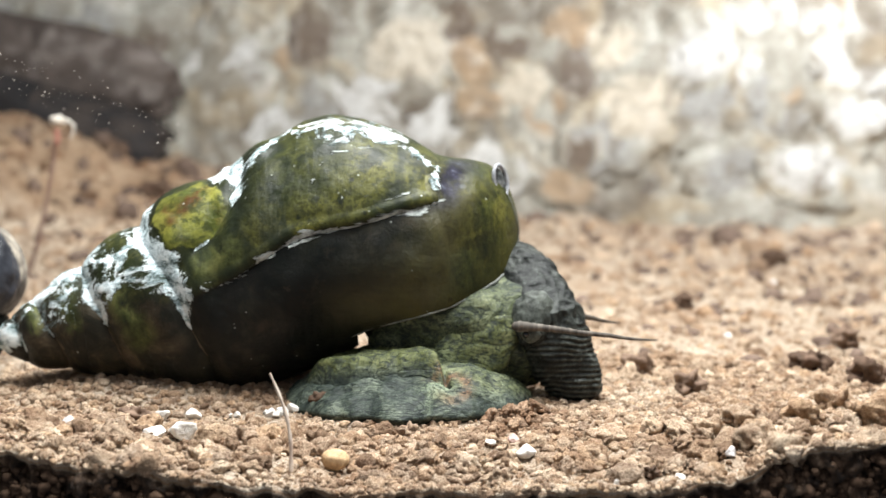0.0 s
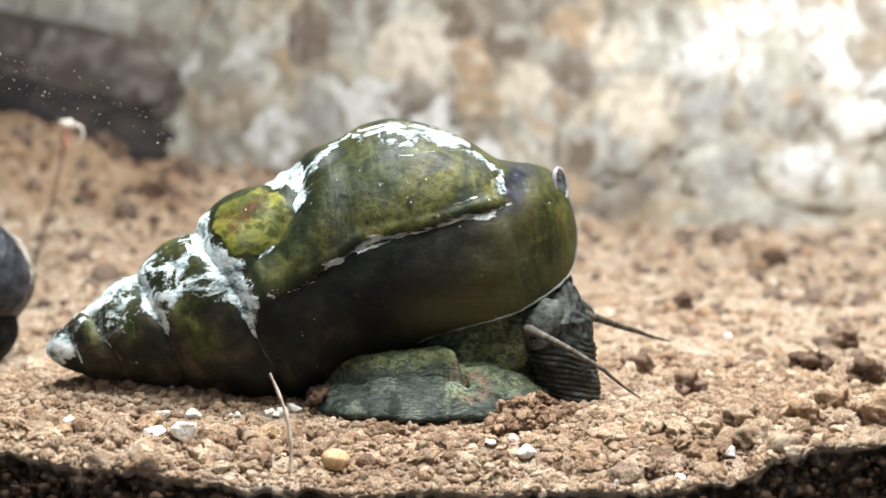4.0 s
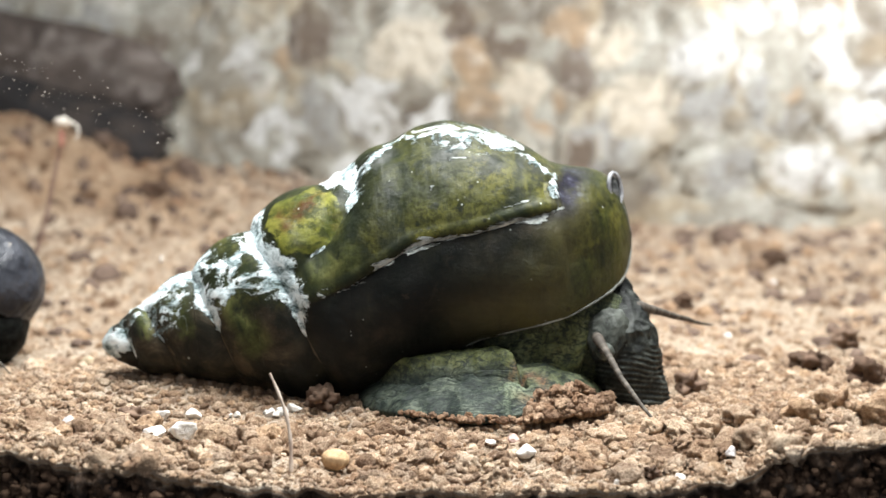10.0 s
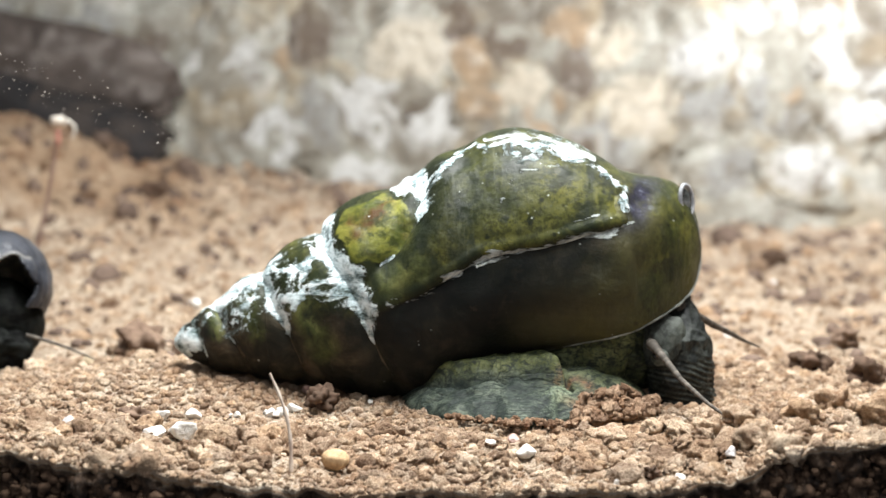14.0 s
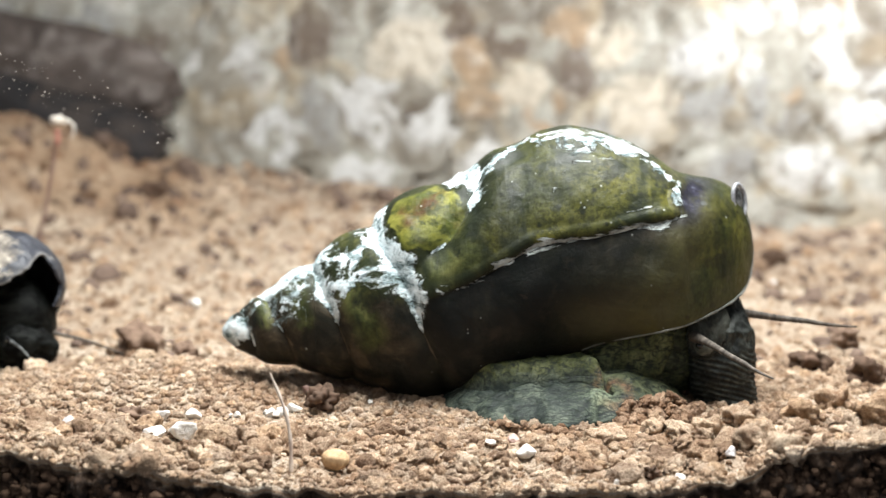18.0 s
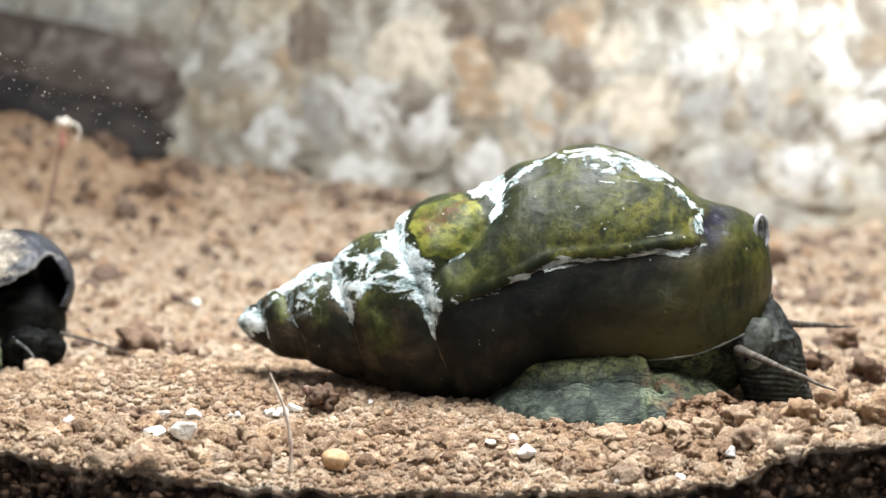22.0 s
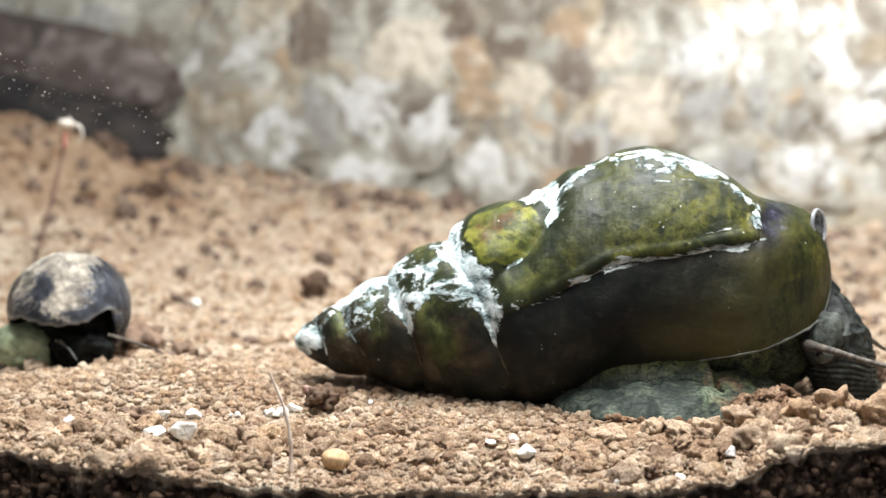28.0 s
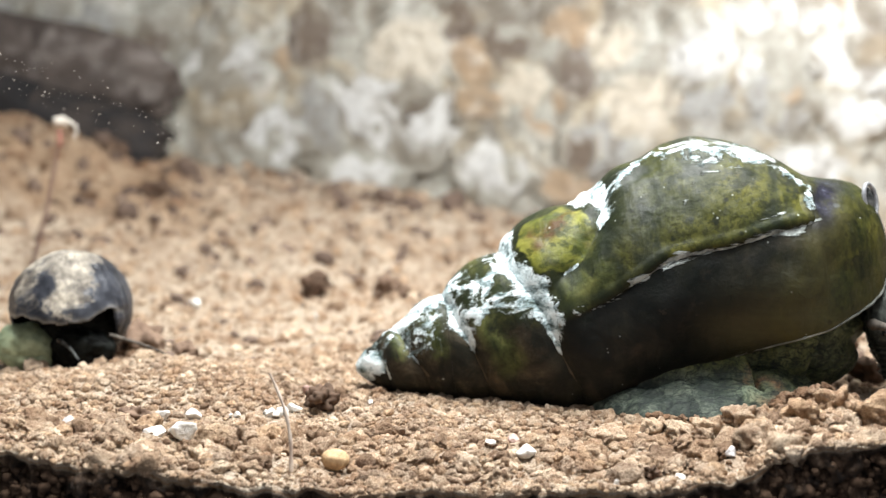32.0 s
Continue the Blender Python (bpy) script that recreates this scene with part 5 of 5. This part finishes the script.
# ---- what moves ----
def motions():
    # rows: seconds, place in mm, turn in degrees
    def keyed(ob, rows):
        walk(ob, [(t, pose(x * MM, y * MM, z * MM, rx, ry, rz)) for t, x, y, z, rx, ry, rz in rows])

    keyed(snail, [
        (0, -0.51, 0, 0, 0, 0, 0), (0.5, -0.39, 0, 0, 0, 0, 0), (1, -0.22, 0, 0, 0, 0, 0), (1.5, -0.08, 0, 0, 0, 0, 0),
        (2, 0.06, 0, 0, 0, 0, 0), (2.5, 0.34, 0, 0, 0, 0, 0), (3, 0.62, 0, 0, 0, 0, 0), (3.5, 0.9, 0, 0, 0, 0, 0),
        (5.5, 3.06, 0, 0, 0, 0, 0), (6, 3.6, 0, 0, 0, 0, 0), (6.5, 3.6, 0, 0, 0, 0, 0), (7, 3.65, 0, 0, 0, 0, 0),
        (7.5, 3.71, 0, 0, 0, 0, 0), (8, 4.46, 0, 0, 0, 0, 0), (8.5, 5.21, 0, 0, 0, 0, 0), (9, 5.95, 0, 0, 0, 0, 0),
        (9.5, 6.45, 0, 0, 0, 0, 0), (10, 6.94, 0, 0, 0, 0, 0), (10.5, 7.43, 0, 0, 0, 0, 0), (11, 7.92, 0, 0, 0, 0, 0),
        (11.5, 8.34, 0, 0, 0, 0, 0), (12, 8.76, 0, 0, 0, 0, 0), (12.5, 9.61, 0, 0, 0, 0, 0), (13, 10.45, 0, 0, 0, 0, 0),
        (13.5, 10.92, 0, 0, 0, 0, 0), (14, 11.38, 0, 0, 0, 0, 0), (14.5, 11.85, 0, 0, 0, 0, 0), (16.5, 13.65, 0, 0, 0, 0, 0),
        (17, 14.1, 0, 0, 0, 0, 0), (17.5, 14.66, 0, 0, 0, 0, 0), (18, 15.22, 0, 0, 0, 0, 0), (18.5, 15.93, 0, 0, 0, 0, 0),
        (19, 16.63, 0, 0, 0, 0, 0), (19.5, 17.19, 0, 0, 0, 0, 0), (20, 17.75, 0, 0, 0, 0, 0), (20.5, 18.31, 0, 0, 0, 0, 0),
        (21, 18.88, 0, 0, 0, 0, 0), (21.5, 19.44, 0, 0, 0, 0, 0), (22, 20, 0, 0, 0, 0, 0), (22.5, 20.56, 0, 0, 0, 0, 0),
        (23, 21.12, 0, 0, 0, 0, 0), (23.5, 21.68, 0, 0, 0, 0, 0), (24, 22.25, 0, 0, 0, 0, 0), (24.5, 22.81, 0, 0, 0, 0, 0),
        (25, 23.37, 0, 0, 0, 0, 0), (25.5, 23.8, 0, 0, 0, 0, 0), (27.5, 25.52, 0, 0, 0, 0, 0), (28, 25.95, 0, 0, 0, 0, 0),
        (28.5, 26.35, 0, 0, 0, 0, 0), (29, 26.74, 0, 0, 0, 0, 0), (29.5, 27.13, 0, 0, 0, 0, 0), (30, 27.53, 0, 0, 0, 0, 0),
        (30.5, 27.92, 0, 0, 0, 0, 0), (31, 28.31, 0, 0, 0, 0, 0), (31.5, 29.07, 0, 0, 0, 0, 0), (32, 29.83, 0, 0, 0, 0, 0),
    ])
    keyed(shell, [
        (0, -19.44, 0.9, 14.52, -6.3, -2.4, 4.2), (0.5, -19.14, 0.81, 14.5, -6.4, -2.4, 4.1), (1, -13.95, -0.5, 15.01, -4.1, -4.3, 6.2), (1.5, -13.52, -1.13, 14.67, -3, -4.6, 6.6),
        (2, -13.92, -1.19, 14.2, -3.2, -3.8, 7.2), (2.5, -14.22, -1.29, 14.08, -3.8, -3.4, 7.2), (3, -14.51, -1.33, 14.06, -4.5, -3.2, 7.6), (3.5, -14.69, -1.4, 14.03, -5.6, -2.9, 7.7),
        (5.5, -16.7, -1.26, 14.29, -7.9, -1.9, 7.1), (6, -17.22, -1.21, 14.27, -7.8, -1.8, 6.7), (6.5, -17.18, -1.12, 14.29, -7.6, -1.8, 6.2), (7, -13.57, -0.66, 14.63, -6.7, -2, 4.4),
        (7.5, -12.08, -0.34, 14.77, -5.9, -4.4, 3.3), (8, -12.98, -0.67, 14.31, -6, -3.6, 4), (8.5, -13.74, -0.76, 14.21, -6.3, -3.1, 4.1), (9, -14.41, -0.72, 14.13, -6.4, -2.6, 4),
        (9.5, -14.78, -0.85, 14.06, -6.3, -2.1, 4.1), (10, -15.17, -0.78, 14, -6.4, -1.8, 4), (10.5, -15.58, -0.71, 13.98, -6.3, -1.3, 3.9), (11, -16.1, -0.72, 13.87, -6.4, -1, 3.9),
        (11.5, -16.46, -0.65, 13.82, -6, -0.9, 3.4), (12, -16.77, -0.6, 13.79, -6.2, -0.5, 3.2), (12.5, -12.36, -0.41, 14.7, -7.9, -1.3, 1.6), (13, -10.44, 0.06, 14.72, -5.3, -0, 0),
        (13.5, -11.96, 0.12, 13.69, -4.2, -1.5, 0.8), (14, -12.4, -0.06, 13.42, -3.3, -0.9, 1.1), (14.5, -12.77, -0.01, 13.21, -3.5, -0.1, 1.3), (16.5, -14.51, 0.15, 12.8, -2.4, 1.2, 1.1),
        (17, -14.97, 0.26, 12.78, -2.1, 1.4, 1.1), (17.5, -15.42, 0.27, 12.91, -2.5, 1.6, 0.6), (18, -10.97, -0.21, 13.83, -7.8, 0.4, -0.5), (18.5, -10.22, -0.38, 13.54, -7.1, -0.4, -0.8),
        (19, -11.06, -0.21, 13, -6.1, 0.7, -0.8), (19.5, -11.42, -0.47, 12.92, -5.8, 1.4, -0.6), (20, -11.87, -0.67, 12.77, -6, 2, -0.3), (20.5, -12.34, -0.68, 12.73, -5.8, 2.4, -0.5),
        (21, -12.72, -0.48, 12.72, -6.7, 3.4, -1), (21.5, -13.17, -0.11, 12.73, -7.2, 4.4, -2), (22, -13.79, 0.23, 12.63, -7, 4.7, -2.4), (22.5, -14.44, 0.59, 12.51, -6.7, 4.9, -2.7),
        (23, -15.02, 0.75, 12.47, -6.6, 4.9, -3), (23.5, -15.59, 0.78, 12.38, -6.5, 5.1, -3.1), (24, -16.14, 0.78, 12.36, -6.2, 5.2, -3.1), (24.5, -16.34, 0.82, 12.39, -6.8, 5.9, -3.6),
        (25, -12.42, -0.13, 12.67, -9, 1.9, -3.3), (25.5, -12.02, -0.54, 12.42, -7.9, -0.5, -2.3), (27.5, -13.57, -0.64, 12.01, -9, 2, -2.5), (28, -13.9, -0.64, 11.98, -9.4, 2.2, -2.7),
        (28.5, -14.23, -0.75, 11.97, -9.9, 2.5, -2.8), (29, -14.51, -0.79, 12.04, -10.4, 3, -2.9), (29.5, -14.75, -0.76, 12.03, -11.1, 3.6, -3.2), (30, -15.11, -0.67, 12.04, -11.3, 3.9, -3.5),
        (30.5, -15.42, -0.61, 12.04, -11.6, 4.4, -3.9), (31, -15.33, -0.22, 11.98, -11.9, 4.1, -4.6), (31.5, -11.36, -0.94, 12.52, -9.9, -2.4, -3.4), (32, -12.13, -1.5, 12.07, -8.7, -3.7, -2.4),
    ])
    keyed(foot, [
        (0, 0, -6.3, 0, 0, 0, 0), (6, 0, -6.3, 0.1, 0, 0, 0), (12, 0, -6.3, -0.1, 0, 0, 0), (14.5, 0, -6.3, -0.4, 0, 0, 0),
        (17, 0, -6.3, -0.6, 0, 0, 0), (23, 0, -6.3, -0.5, 0, 0, 0), (32, 0, -6.3, -0.3, 0, 0, 0),
    ])
    keyed(head, [
        (0, 8.86, -5, 7.61, 0, -11.7, 0), (1, 10.93, -5, 7.25, 0, -1.8, 0), (2, 9.94, -5, 7.02, 0, 10.8, 0), (3, 9.03, -5, 7.02, 0, 2.7, 0),
        (6, 6.29, -5, 7.02, 0, -4.5, 0), (7, 8.48, -5, 6.78, 0, -0.9, 0), (8, 8.5, -5, 6.78, 0, 5.4, 0), (9, 7.48, -5, 6.54, 0, 0, 0),
        (10, 8.86, -5, 5.94, 0, -6.3, 0), (11, 7.77, -5, 5.94, 0, -6.3, 0), (12, 7.76, -5, 5.7, 0, -9.9, 0), (13, 10.43, -5, 6.3, 0, -1.8, 0),
        (14, 10, -5, 5.36, 0, 0, 0), (17, 10.81, -5, 6.06, 0, -8.1, 0), (18, 10.51, -5, 6.42, 0, 2.7, 0), (19, 12.3, -5, 5.58, 0, -4.5, 0),
        (20, 12.02, -5, 5.46, 0, -2.7, 0), (21, 10.76, -5, 5.58, 0, -2.7, 0), (22, 10.48, -5, 4.98, 0, -7.2, 0), (23, 10.77, -5, 5.82, 0, -9, 0),
        (24, 10.46, -5, 5.82, 0, -13.5, 0), (25, 11.62, -5, 4.75, 0, -4.5, 0), (28, 11.62, -5, 5.58, 0, -7.2, 0), (29, 11.66, -5, 5.34, 0, -9, 0),
        (30, 11.12, -5, 5.1, 0, -15.3, 0), (31, 10.75, -5, 6.59, 0, -12.6, 0), (32, 14.18, -5, 7.73, 0, -11.7, 0),
    ])
    keyed(far_tentacle, [
        (0, 11, -3.5, 8.71, 0, 11.4, 46.9), (1, 13.94, -3.5, 9.68, 0, -6.2, 10.8), (2, 13.91, -3.5, 8.96, 0, 17.8, 19.9), (3, 13.6, -3.5, 8.11, 0, 17.3, 48.9),
        (6, 12.54, -3.5, 8.47, 0, 15.5, 0), (7, 14.3, -3.5, 7.86, 0, 4.1, 40.5), (8, 14.32, -3.5, 8.71, 0, 10.4, 43.3), (9, 13.67, -3.5, 8.23, 0, 21.1, 39.6),
        (10, 13.76, -3.5, 8.83, 0, 13, 46.4), (11, 12.66, -3.5, 8.83, 0, 13, 44.2), (12, 12.42, -3.5, 8.47, 0, 9.8, 48.5), (13, 14.57, -3.5, 8.83, 0, 18.4, 41.6),
        (14, 13.53, -3.5, 8.59, 0, 21.7, 39.2), (17, 12.01, -3.5, 8.47, 0, -1.5, 0), (18, 14.13, -3.5, 8.47, 0, 6.2, 0), (19, 15.38, -3.5, 8.11, 0, 13, 23),
        (20, 15.11, -3.5, 7.5, 0, 16.8, 37), (21, 13.85, -3.5, 8.11, 0, 19.5, 24.9), (22, 13.59, -3.5, 7.26, 0, 5.2, 33.4), (23, 12.08, -3.5, 8.47, 0, -1, 0),
        (24, 11.8, -3.5, 7.86, 0, 4.1, 12.7), (25, 14.18, -3.5, 7.62, 0, -4.6, 44.6), (28, 14.84, -3.5, 7.62, 0, 21.7, 44.6), (29, 14.42, -3.5, 7.5, 0, 12.5, 49.8),
        (30, 13.16, -3.5, 7.01, 0, 10.4, 47.5), (31, 13.06, -3.5, 8.47, 0, 9.3, 51.8), (32, 16.34, -3.5, 8.71, 0, 10.4, 57.9),
    ])
    keyed(near_tentacle, [
        (0, 8.86, -9.4, 7.77, 0, 5.5, 0), (1, 10.88, -9.4, 7.42, 0, 3.7, 0), (2, 9.91, -9.4, 7.19, 0, 19.2, 0), (3, 9, -9.4, 7.19, 0, 14.9, -58.1),
        (6, 6.25, -9.4, 7.19, 0, 15.1, 0), (7, 8.39, -9.4, 6.95, 0, 4.9, -64.8), (8, 8.39, -9.4, 6.95, 0, 21.2, -59.8), (9, 7.36, -9.4, 6.72, 0, 34.5, -65.3),
        (10, 8.68, -9.4, 6.14, 0, 31, -69.9), (11, 7.59, -9.4, 6.14, 0, 14.9, -63.8), (12, 7.56, -9.4, 5.91, 0, 10.9, -64.3), (13, 10.13, -9.4, 6.49, 0, 23.2, -73.6),
        (14, 9.68, -9.4, 5.59, 0, 25.5, -67.5), (17, 10.4, -9.4, 6.26, 0, 24.3, -55.5), (18, 10.08, -9.4, 6.61, 0, 7.8, -68.7), (19, 11.8, -9.4, 5.79, 0, 20.1, -68.4),
        (20, 11.49, -9.4, 5.67, 0, 11.9, -69.4), (21, 10.24, -9.4, 5.79, 0, 7.8, -65.8), (22, 9.94, -9.4, 5.21, 0, 7.8, -60), (23, 10.19, -9.4, 6.02, 0, 8.8, -59.9),
        (24, 9.87, -9.4, 6.02, 0, 3.6, -40.2), (25, 10.96, -9.4, 4.97, 0, 5.2, -66), (28, 10.9, -9.4, 5.79, 0, 5.2, -52.2), (29, 10.93, -9.4, 5.56, 0, 5.2, -56.6),
        (30, 10.37, -9.4, 5.32, 0, 4.7, -57.9), (31, 10, -9.4, 6.75, 0, 3.1, -57.4), (32, 13.31, -9.4, 7.89, 0, 4.1, -61.5),
    ])
    keyed(near_middle, [
        (0, 5, 0, 0, 0, 0, 0), (1, 5, 0, 0, 0, 0, 0), (2, 5, 0, 0, 0, 0, 0), (3, 5, 0, 0, 0, 13.5, 25.4),
        (6, 5, 0, 0, 0, 0, 0), (7, 5, 0, 0, 0, -20, 34.2), (8, 5, 0, 0, 0, 0, 0), (9, 5, 0, 0, 0, -4.8, 16.8),
        (10, 5, 0, 0, 0, 0.5, 6), (11, 5, 0, 0, 0, -4, 5.8), (12, 5, 0, 0, 0, -5.8, 33), (13, 5, 0, 0, 0, -1.1, 22),
        (14, 5, 0, 0, 0, -2.2, 7.2), (17, 5, 0, 0, 0, -5.2, 28.4), (18, 5, 0, 0, 0, 0, 0), (19, 5, 0, 0, 0, 3.2, 3.6),
        (20, 5, 0, 0, 0, 5.4, 5.1), (21, 5, 0, 0, 0, 0, 0), (22, 5, 0, 0, 0, 0, 0), (23, 5, 0, 0, 0, 0, 0),
        (24, 5, 0, 0, 0, 0, 0), (25, 5, 0, 0, 0, 0, 0), (28, 5, 0, 0, 0, 0, 0), (29, 5, 0, 0, 0, 0, 0),
        (30, 5, 0, 0, 0, 0, 0), (31, 5, 0, 0, 0, 0, 0), (32, 5, 0, 0, 0, 0, 0),
    ])
    keyed(near_tip, [
        (0, 8.4, 0, 0, 0, 0, 0), (1, 8.4, 0, 0, 0, 0, 0), (2, 8.4, 0, 0, 0, 0, 0), (3, 7.99, 1.42, -0.79, 0, 27, 50.7),
        (6, 8.4, 0, 0, 0, 0, 0), (7, 7.64, 1.8, 1.16, 0, -40, 68.4), (8, 8.4, 0, 0, 0, 0, 0), (9, 8.24, 0.98, 0.29, 0, -9.7, 33.7),
        (10, 8.38, 0.36, -0.03, 0, 1, 12.1), (11, 8.37, 0.34, 0.24, 0, -8, 11.5), (12, 7.84, 1.84, 0.35, 0, -11.7, 65.9), (13, 8.15, 1.27, 0.07, 0, -2.2, 44),
        (14, 8.37, 0.42, 0.13, 0, -4.4, 14.3), (17, 7.98, 1.61, 0.31, 0, -10.5, 56.8), (18, 8.4, 0, 0, 0, 0, 0), (19, 8.39, 0.22, -0.19, 0, 6.3, 7.3),
        (20, 8.37, 0.3, -0.32, 0, 10.9, 10.2), (21, 8.4, 0, 0, 0, 0, 0), (22, 8.4, 0, 0, 0, 0, 0), (23, 8.4, 0, 0, 0, 0, 0),
        (24, 8.4, 0, 0, 0, 0, 0), (25, 8.4, 0, 0, 0, 0, 0), (28, 8.4, 0, 0, 0, 0, 0), (29, 8.4, 0, 0, 0, 0, 0),
        (30, 8.4, 0, 0, 0, 0, 0), (31, 8.4, 0, 0, 0, 0, 0), (32, 8.4, 0, 0, 0, 0, 0),
    ])
    keyed(small_snail, [
        (0, -55.6, 14, -0.2, 0, 0, -75), (3, -55.4, 14, -0.2, 0, 0, -72), (5.5, -53.6, 14, -0.2, 0, 0, -66), (9, -53.7, 14, -0.2, 0, 0, -55),
        (11, -53.4, 14, -0.2, 0, 0, -36), (13, -53.2, 14, -0.2, 0, 0, -14), (14.5, -51.9, 14, -0.2, 0, 0, 4), (16.5, -51, 14, -0.2, 0, 0, 14),
        (18, -50.9, 14, -0.2, 0, 0, 18), (19, -50.4, 14, -0.2, 0, 0, 16), (21, -49.7, 14, -0.2, 0, 0, 15), (22, -49.8, 14, -0.2, 0, 0, 14),
        (22.6, -48.4, 14, -0.2, 0, 0, 12), (23, -46.2, 14, -0.2, 0, 0, 9), (23.5, -44.6, 14, -0.2, 0, 0, 6), (24, -44.2, 14, -0.2, 0, 0, 4),
        (25.5, -43.7, 14, -0.2, 0, 0, 2), (28, -43.3, 14, -0.2, 0, 0, 0), (32, -43.1, 14, -0.2, 0, 0, 0),
    ])
    keyed(small_shell, [
        (0, 0, 0, 11.0, -20, -20, 0), (3, 0, 0, 10.9, -20, -20, 0), (5.5, 0, 0, 10.2, -20, -22, 0), (9, 0, 0, 9.9, -20, -24, 0),
        (11, 0, 0, 9.7, -20, -26, 0), (13, 0, 0, 9.4, -18, -28, 0), (14.5, 0, 0, 9.2, -17, -29, 0), (17, 0, 0, 9.1, -16, -29, 0),
        (19, 0, 0, 9.1, -15, -29, 0), (21, 0, 0, 9.1, -15, -29, 0), (22.5, 0, 0, 9.4, -14, -27, 0), (23, 0, 0, 9.5, -10, -20, 0),
        (23.5, 0, 0, 8.3, -5, -11, 0), (24, 0, 0, 7.4, -2, -6, 0), (25.5, 0, 0, 6.9, 0, -2, 0), (28, 0, 0, 6.7, 0, 0, 0), (32, 0, 0, 6.9, 0, 0, 0),
    ])
    keyed(foot_soil, [
        (0, 3, -0.6, -1.6, 0, 0, 0), (3.5, 2.2, -0.4, -1, 0, 0, 0), (6, 1, 0, -0.6, 0, 0, 0), (9, 0, 0, 0, 0, 0, 0),
        (12, 0, 0, 0.2, 0, 0, 0), (14.5, 0, -0.2, 0.2, 0, 0, 0), (17, 0.3, -0.8, 0.0, 0, 0, 0), (20, 0.5, -1.4, -0.1, 0, 0, 0), (25, 0.5, -1.4, 0.1, 0, 0, 0), (28, 0.6, -1.4, 0.4, 0, 0, 0), (32, 0.6, -1.4, 0.5, 0, 0, 0),
    ])
    keyed(sprig, [
        (0, -72.3, 85, -0.5, 0, -1.8, 0), (2, -72.3, 85, -0.5, 0, -1.2, 0), (4, -72.3, 85, -0.5, 0, 1.3, 0), (6, -72.3, 85, -0.5, 0, 0.4, 0),
        (8, -72.3, 85, -0.5, 0, -1.8, 0), (10, -72.3, 85, -0.5, 0, -0.3, 0), (12, -72.3, 85, -0.5, 0, -0.1, 0), (14, -72.3, 85, -0.5, 0, -1.5, 0),
        (16, -72.3, 85, -0.5, 0, 1, 0), (18, -72.3, 85, -0.5, 0, -1.7, 0), (20, -72.3, 85, -0.5, 0, -0.5, 0), (22, -72.3, 85, -0.5, 0, 0.1, 0),
        (24, -72.3, 85, -0.5, 0, -0.3, 0), (26, -72.3, 85, -0.5, 0, 0.4, 0), (28, -72.3, 85, -0.5, 0, 1, 0), (30, -72.3, 85, -0.5, 0, 2, 0),
        (32, -72.3, 85, -0.5, 0, -0.9, 0),
    ])
    keyed(flea, [
        (0, -19.5, 34, 2.8, 0, 0, 0), (3.5, -22.5, 34, 4.3, 0, 0, 70), (5.5, -32.5, 30, 20, 0, 0, 30), (6, -37.4, 30, 18.8, 0, 0, 40),
        (6.5, -36.5, 30, 16.3, 0, 0, 50), (7, -39.1, 30, 14.3, 0, 0, 60), (7.5, -42, 30, 12.7, 0, 0, 70), (8, -35.9, 30, 11.6, 0, 0, 0),
        (8.5, -37.3, 30, 16.2, 0, 0, 10), (9, -36, 30, 9.1, 0, 0, 20), (10, -35.9, 30, 10.7, 0, 0, 40), (10.5, -38.5, 30, 7.8, 0, 0, 50),
        (12, -35.8, 34, 2.8, 0, 0, 0), (14.5, -26.9, 34, 2.8, 0, 0, 50), (18, -19.5, 34, 2.8, 0, 0, 40), (32, -16.6, 34, 2.8, 0, 0, 0),
    ])

motions()
